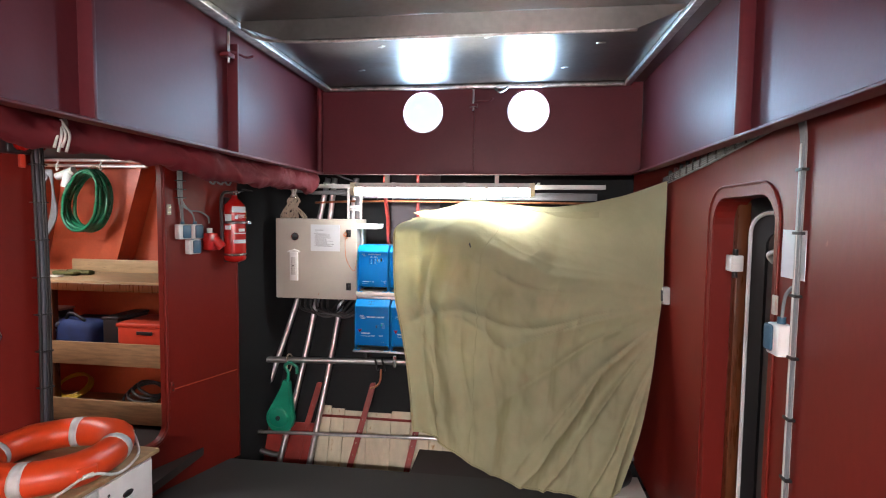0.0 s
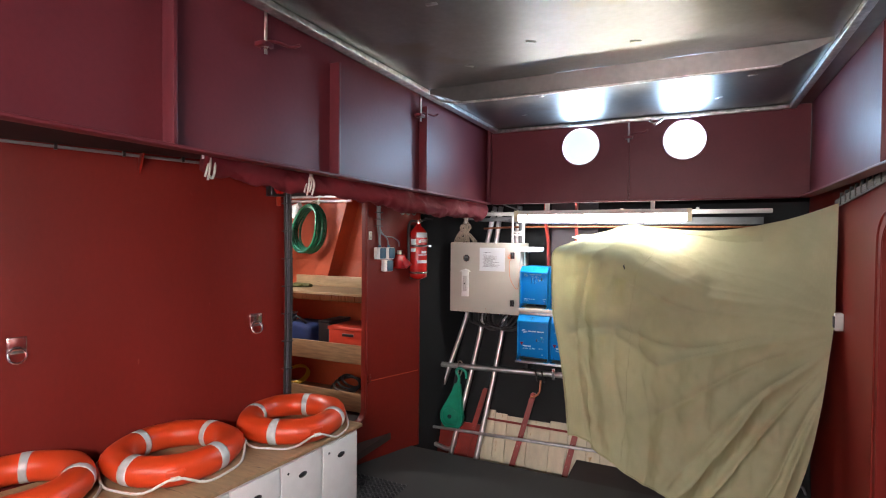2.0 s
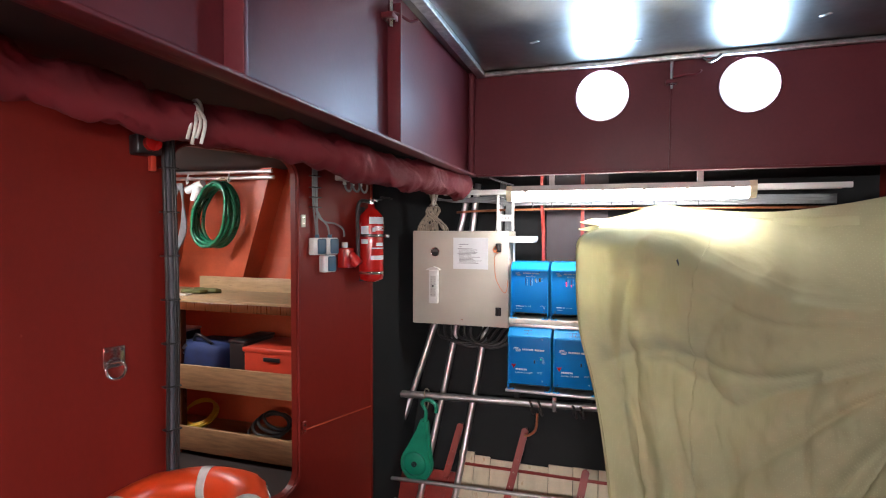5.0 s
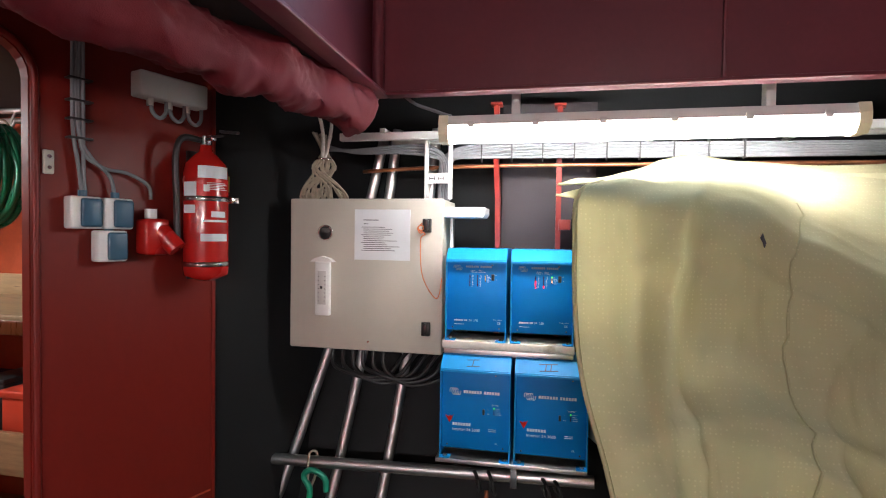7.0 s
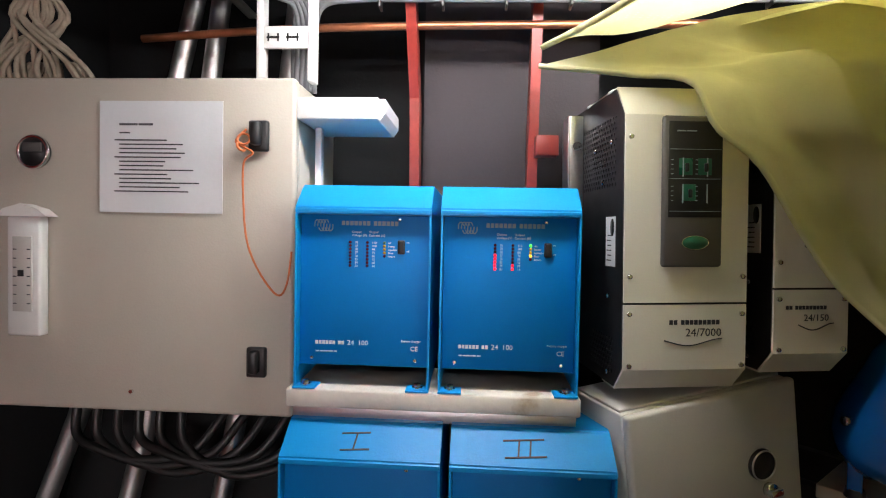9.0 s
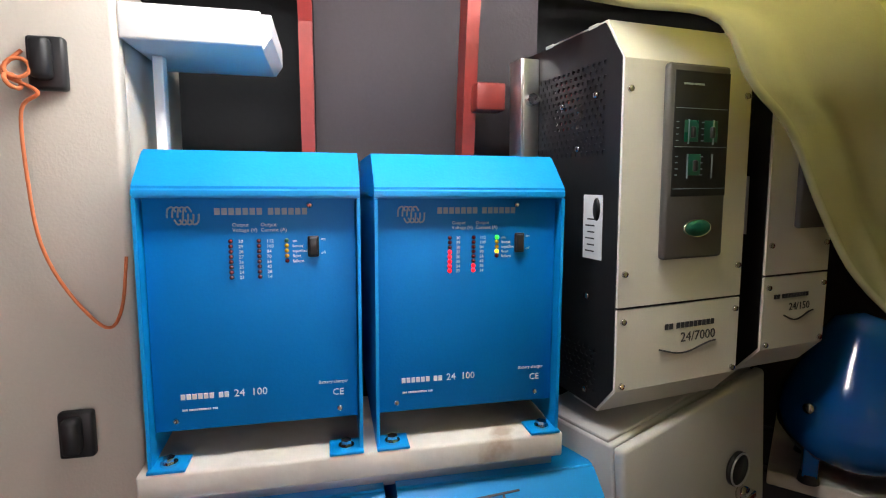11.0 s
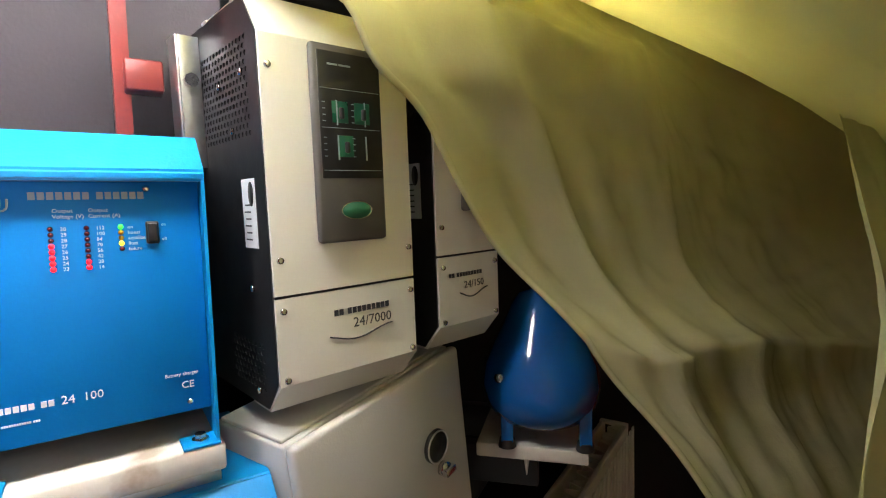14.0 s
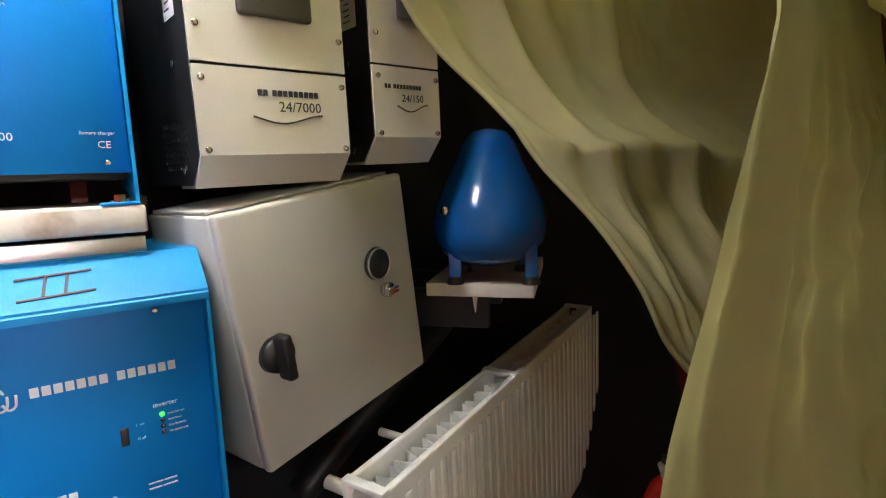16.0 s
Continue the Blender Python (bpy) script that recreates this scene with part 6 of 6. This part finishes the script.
part("tear", tube(slit, 0.0045, 6, raw=True, radii=[0.001, 0.005, 0.004, 0.001]), INK, cl, "small dark tear")
part("hem", tube(edge_line, 0.006, 6, raw=True), CLOTH, cl, "stitched hem")
part("mended_seam", tube(seam_line, 0.0035, 5, raw=True), CLOTH, cl, "puckered mended seam")
b, rows = cloth_sheet(LEFT_IN, TOP_IN, RIGHT_IN, FOOT_IN, 150, 120, 4.7, 0.55, 0.02, True)
edge_line = [rows[j][0].co.copy() for j in range(0, 121, 2)]
part("inner_layer", b, CLOTH_PLAIN, cl)
part("inner_hem", tube(edge_line, 0.005, 6, raw=True), CLOTH_PLAIN, cl)
b, rows = cloth_sheet(LEFT_MID, TOP_MID, RIGHT_MID, FOOT_MID, 70, 110, 2.9, 0.45, 0.0)
part("hanging_fold", b, CLOTH_PLAIN, cl)

# ---- workshop behind the opening ----
structure("floor_workshop", bx((-4.2, -1.9, 0.14), (-1.05, 0.7, 0.20)), FLOORPAINT, "dark workshop deck", "floor")
structure("wall_workshop_end", bx((-4.26, -3.0, 0.0), (-4.2, 0.9, DECK_Z)), RED_BRIGHT, "orange-red workshop bulkhead", "wall")
structure("wall_workshop_back", bx((-4.2, -3.0, 0.0), (-2.2, -2.94, DECK_Z)), RED_BRIGHT, "orange-red workshop bulkhead", "wall")
for xb, xt, wd in ((-2.75, -2.28, 0.22), (-2.1, -1.75, 0.16), (-3.6, -3.3, 0.14)):
    q = thing("hull_web", (xb, 0.3, 1.2), "slanting orange-red web frame in the workshop", "frame", "workshop web frames")
    part("web", prism([(xb, 1.35), (xb + wd, 1.35), (xt + wd * 0.5, 2.49), (xt, 2.49)], "y", 0.36, 0.60), RED_BRIGHT, q)
wbn = thing("workbench", (-2.3, 0.0, 0.2), "workbench with a plywood top and timber shelves", "workbench")
part("benchtop", bx((-3.7, -0.30, 1.385), (-1.30, 0.42, 1.412), 0.004), PLY, wbn, "pale plywood benchtop")
part("front_edge", bx((-3.7, -0.315, 1.33), (-1.30, -0.295, 1.392), 0.003), DARKWOOD, wbn)
part("backboard", bx((-2.9, 0.30, 1.412), (-1.30, 0.32, 1.53), 0.003), PLY, wbn)
for z in (0.72, 0.24):
    part("shelf_board", bx((-3.7, -0.32, z), (-1.30, -0.295, z + 0.185), 0.003), TIMBER, wbn, "raw timber retaining board")
    part("shelf", bx((-3.7, -0.295, z - 0.01), (-1.30, 0.30, z + 0.012), 0.002), TIMBER, wbn)
for x in (-3.35, -2.6, -1.4):
    part("leg", bx((x, -0.29, 0.20), (x + 0.06, -0.23, 1.385), 0.004), DARKWOOD, wbn)
cr = thing("red_crate", (-1.75, -0.05, 0.732), "red plastic storage crate on the shelf", "crate")
part("body", bx((-1.98, -0.25, 0.732), (-1.45, 0.15, 1.06), 0.012), CRATE_RED, cr)
part("rim", bx((-1.99, -0.26, 1.03), (-1.44, 0.16, 1.065), 0.008), CRATE_RED, cr)
part("grip", bx((-1.80, -0.266, 0.97), (-1.66, -0.255, 1.0), 0.004), BLACK, cr)
bg = thing("navy_bag", (-2.35, -0.05, 0.732), "slumped navy fabric bag on the shelf", "bag")
b = bx((-2.62, -0.27, 0.732), (-2.18, 0.15, 1.06), 0.07, None, None, 4)
for v in b.verts:
    v.co += Vector((0.02, 0.02, 0.03)) * noise.noise(v.co * 6)
part("body", b, CRATE_BLUE, bg)
part("strap", tube([(-2.5, -0.2, 1.05), (-2.42, -0.24, 1.13), (-2.3, -0.22, 1.06)], 0.012), BLACK, bg)
rg = thing("rag", (-2.62, -0.25, 0.95), "crumpled pale blue and white rag", "rag")
b = bmesh.new()
bmesh.ops.create_icosphere(b, subdivisions=4, radius=0.14)
for v in b.verts:
    v.co += v.co.normalized() * 0.07 * noise.noise(v.co * 13) + v.co.normalized() * 0.03 * noise.noise(v.co * 34)
    v.co = Vector((v.co.x * 1.15, v.co.y * 0.7, v.co.z * 0.8)) + Vector((-2.68, -0.26, 1.0))
part("cloth", smooth(b, 180), material("pale_blue_rag", (0.42, 0.50, 0.60), 0.85, vary=0.25, scale=9, fine=120, bump=0.2), rg)
for nm, x0, x1, z1, mm, lab in (("dark_toolbox", -2.14, -2.0, 1.08, BLACK, "black toolbox on the shelf"), ("red_box", -3.3, -2.85, 1.0, FRAME_RED, "dark red box on the shelf"), ("blue_folder", -3.1, -2.75, 1.09, SOCKBLUE, "stack of blue and white folders")):
    q = thing(nm, (x0, 0, 0.732), lab, "box")
    z0 = 1.005 if nm == "blue_folder" else 0.732
    part("body", bx((x0, -0.22, z0), (x1, 0.15, z1), 0.01), mm, q)
    part("lid", bx((x0 - 0.005, -0.225, z1), (x1 + 0.005, 0.155, z1 + 0.02), 0.004), WHITE if nm == "blue_folder" else mm, q)
yh = thing("yellow_cable_coil", (-2.55, -0.15, 0.26), "coil of yellow cable on the lower shelf", "cable coil")
for k in range(3):
    part("turn", torus(0.14 - 0.012 * k, 0.010, 28, 7, 1, pose(-2.52, -0.12, 0.45 + 0.012 * k, 28 + 4 * k, 8, 0)), YELLOW, yh)
bk = thing("black_cable_heap", (-1.9, -0.15, 0.26), "heap of black cables on the lower shelf", "cable coil")
for k in range(4):
    part("turn", torus(0.16 - 0.02 * k, 0.012, 24, 7, 1, pose(-1.85 + 0.02 * k, -0.12, 0.42 + 0.02 * k, 20 - 7 * k, 10 * k, 0)), CABLE_BLACK, bk)
tb = thing("bench_vice", (-3.05, 0.0, 1.412), "blue painted bench vice", "vice")
part("body", bx((-3.20, -0.20, 1.412), (-2.95, -0.02, 1.47), 0.012), TANK_BLUE, tb)
part("jaw", merge(bx((-3.20, -0.18, 1.47), (-3.10, -0.04, 1.56), 0.01), bx((-3.04, -0.18, 1.47), (-2.95, -0.04, 1.54), 0.01)), TANK_BLUE, tb)
part("tape_roll", torus(0.05, 0.018, 24, 8, 1, pose(-3.02, -0.12, 1.60, 90, 0, 30)), PLY, tb)
gl_ = thing("work_gloves", (-2.6, 0.05, 1.412), "olive work gloves and offcuts on the bench", "gloves")
LEATHER = material("olive_leather", (0.10, 0.10, 0.03), 0.8, vary=0.2, bump=0.15)
for x0, x1, y0, y1 in ((-2.78, -2.56, -0.05, 0.04), (-2.74, -2.50, 0.05, 0.13)):
    b = bx((x0, y0, 1.412), (x1, y1, 1.452), 0.018, None, None, 3)
    for v in b.verts:
        v.co.z += 0.012 * noise.noise(v.co * 20)
    part("glove", b, LEATHER, gl_)
part("offcut", bx((-2.9, -0.15, 1.412), (-2.62, -0.08, 1.424), 0.002), WHITE_WOOD, gl_)
hr = thing("hanging_rail", (-2.8, 0.33, 2.4), "steel tube rail with white hooks", "rail")
part("tube", merge(bar((-3.7, 0.30, 2.47), (-2.12, 0.30, 2.45), 0.016), bar((-3.7, 0.33, 2.42), (-2.12, 0.33, 2.40), 0.016)), PIPE, hr)
for x in (-3.45, -3.0, -2.55):
    part("hook", tube([(x, 0.30, 2.46), (x, 0.27, 2.40), (x + 0.01, 0.26, 2.36), (x + 0.03, 0.26, 2.38)], 0.007), WHITE, hr)
hs = thing("green_hose_coil", (-2.62, 0.26, 2.0), "coil of green garden hose hung on a hook", "hose")
rng = random.Random(2)
for k in range(11):
    pts = []
    a_, b_ = 0.215 + rng.uniform(-0.045, 0.035), 0.265 + rng.uniform(-0.035, 0.025)
    for q in range(16):
        t = 2 * math.pi * q / 16
        ex, ez = a_ * math.sin(t) * (0.75 + 0.25 * (1 - math.cos(t)) / 2), b_ * math.cos(t)
        c_, s_ = math.cos(-0.30), math.sin(-0.30)
        pts.append((-2.64 + ex * c_ - ez * s_, 0.25 - 0.022 * (k % 6) + rng.uniform(-0.008, 0.008), 2.08 + ex * s_ + ez * c_))
    part("turn", tube(pts, 0.0150, 8, 3, True), HOSE, hs)
part("tie", torus(0.055, 0.006, 18, 6, 1, pose(-2.59, 0.24, 2.34, 90, 20, 0)), OLDROPE, hs)
gh = thing("grey_rope_coil", (-3.18, 0.25, 1.9), "grey rope coil hung from the rail", "rope")
for k in range(6):
    a = 0.012 * k
    part("turn", tube([(-3.10 + a, 0.25, 2.36), (-3.02 + a, 0.24 - a, 2.2), (-3.06 + a, 0.24, 1.9), (-3.20 - a, 0.25, 1.68 - a), (-3.28 - a, 0.24 - a, 1.85), (-3.20 + a, 0.25, 2.2)], 0.010, 7, 5, True), CABLE_GREY, gh)
part("yellow_float", bar((-3.30, 0.22, 1.80), (-3.24, 0.22, 2.0), 0.04), YELLOW, gh, "yellow float")
pb = thing("white_block", (-2.9, 0.26, 2.25), "white plastic rope block on the rail", "block")
part("body", merge(bar((-2.99, 0.26, 2.30), (-2.81, 0.26, 2.36), 0.035), bar((-2.89, 0.24, 2.20), (-2.86, 0.26, 2.34), 0.04)), WHITE, pb)
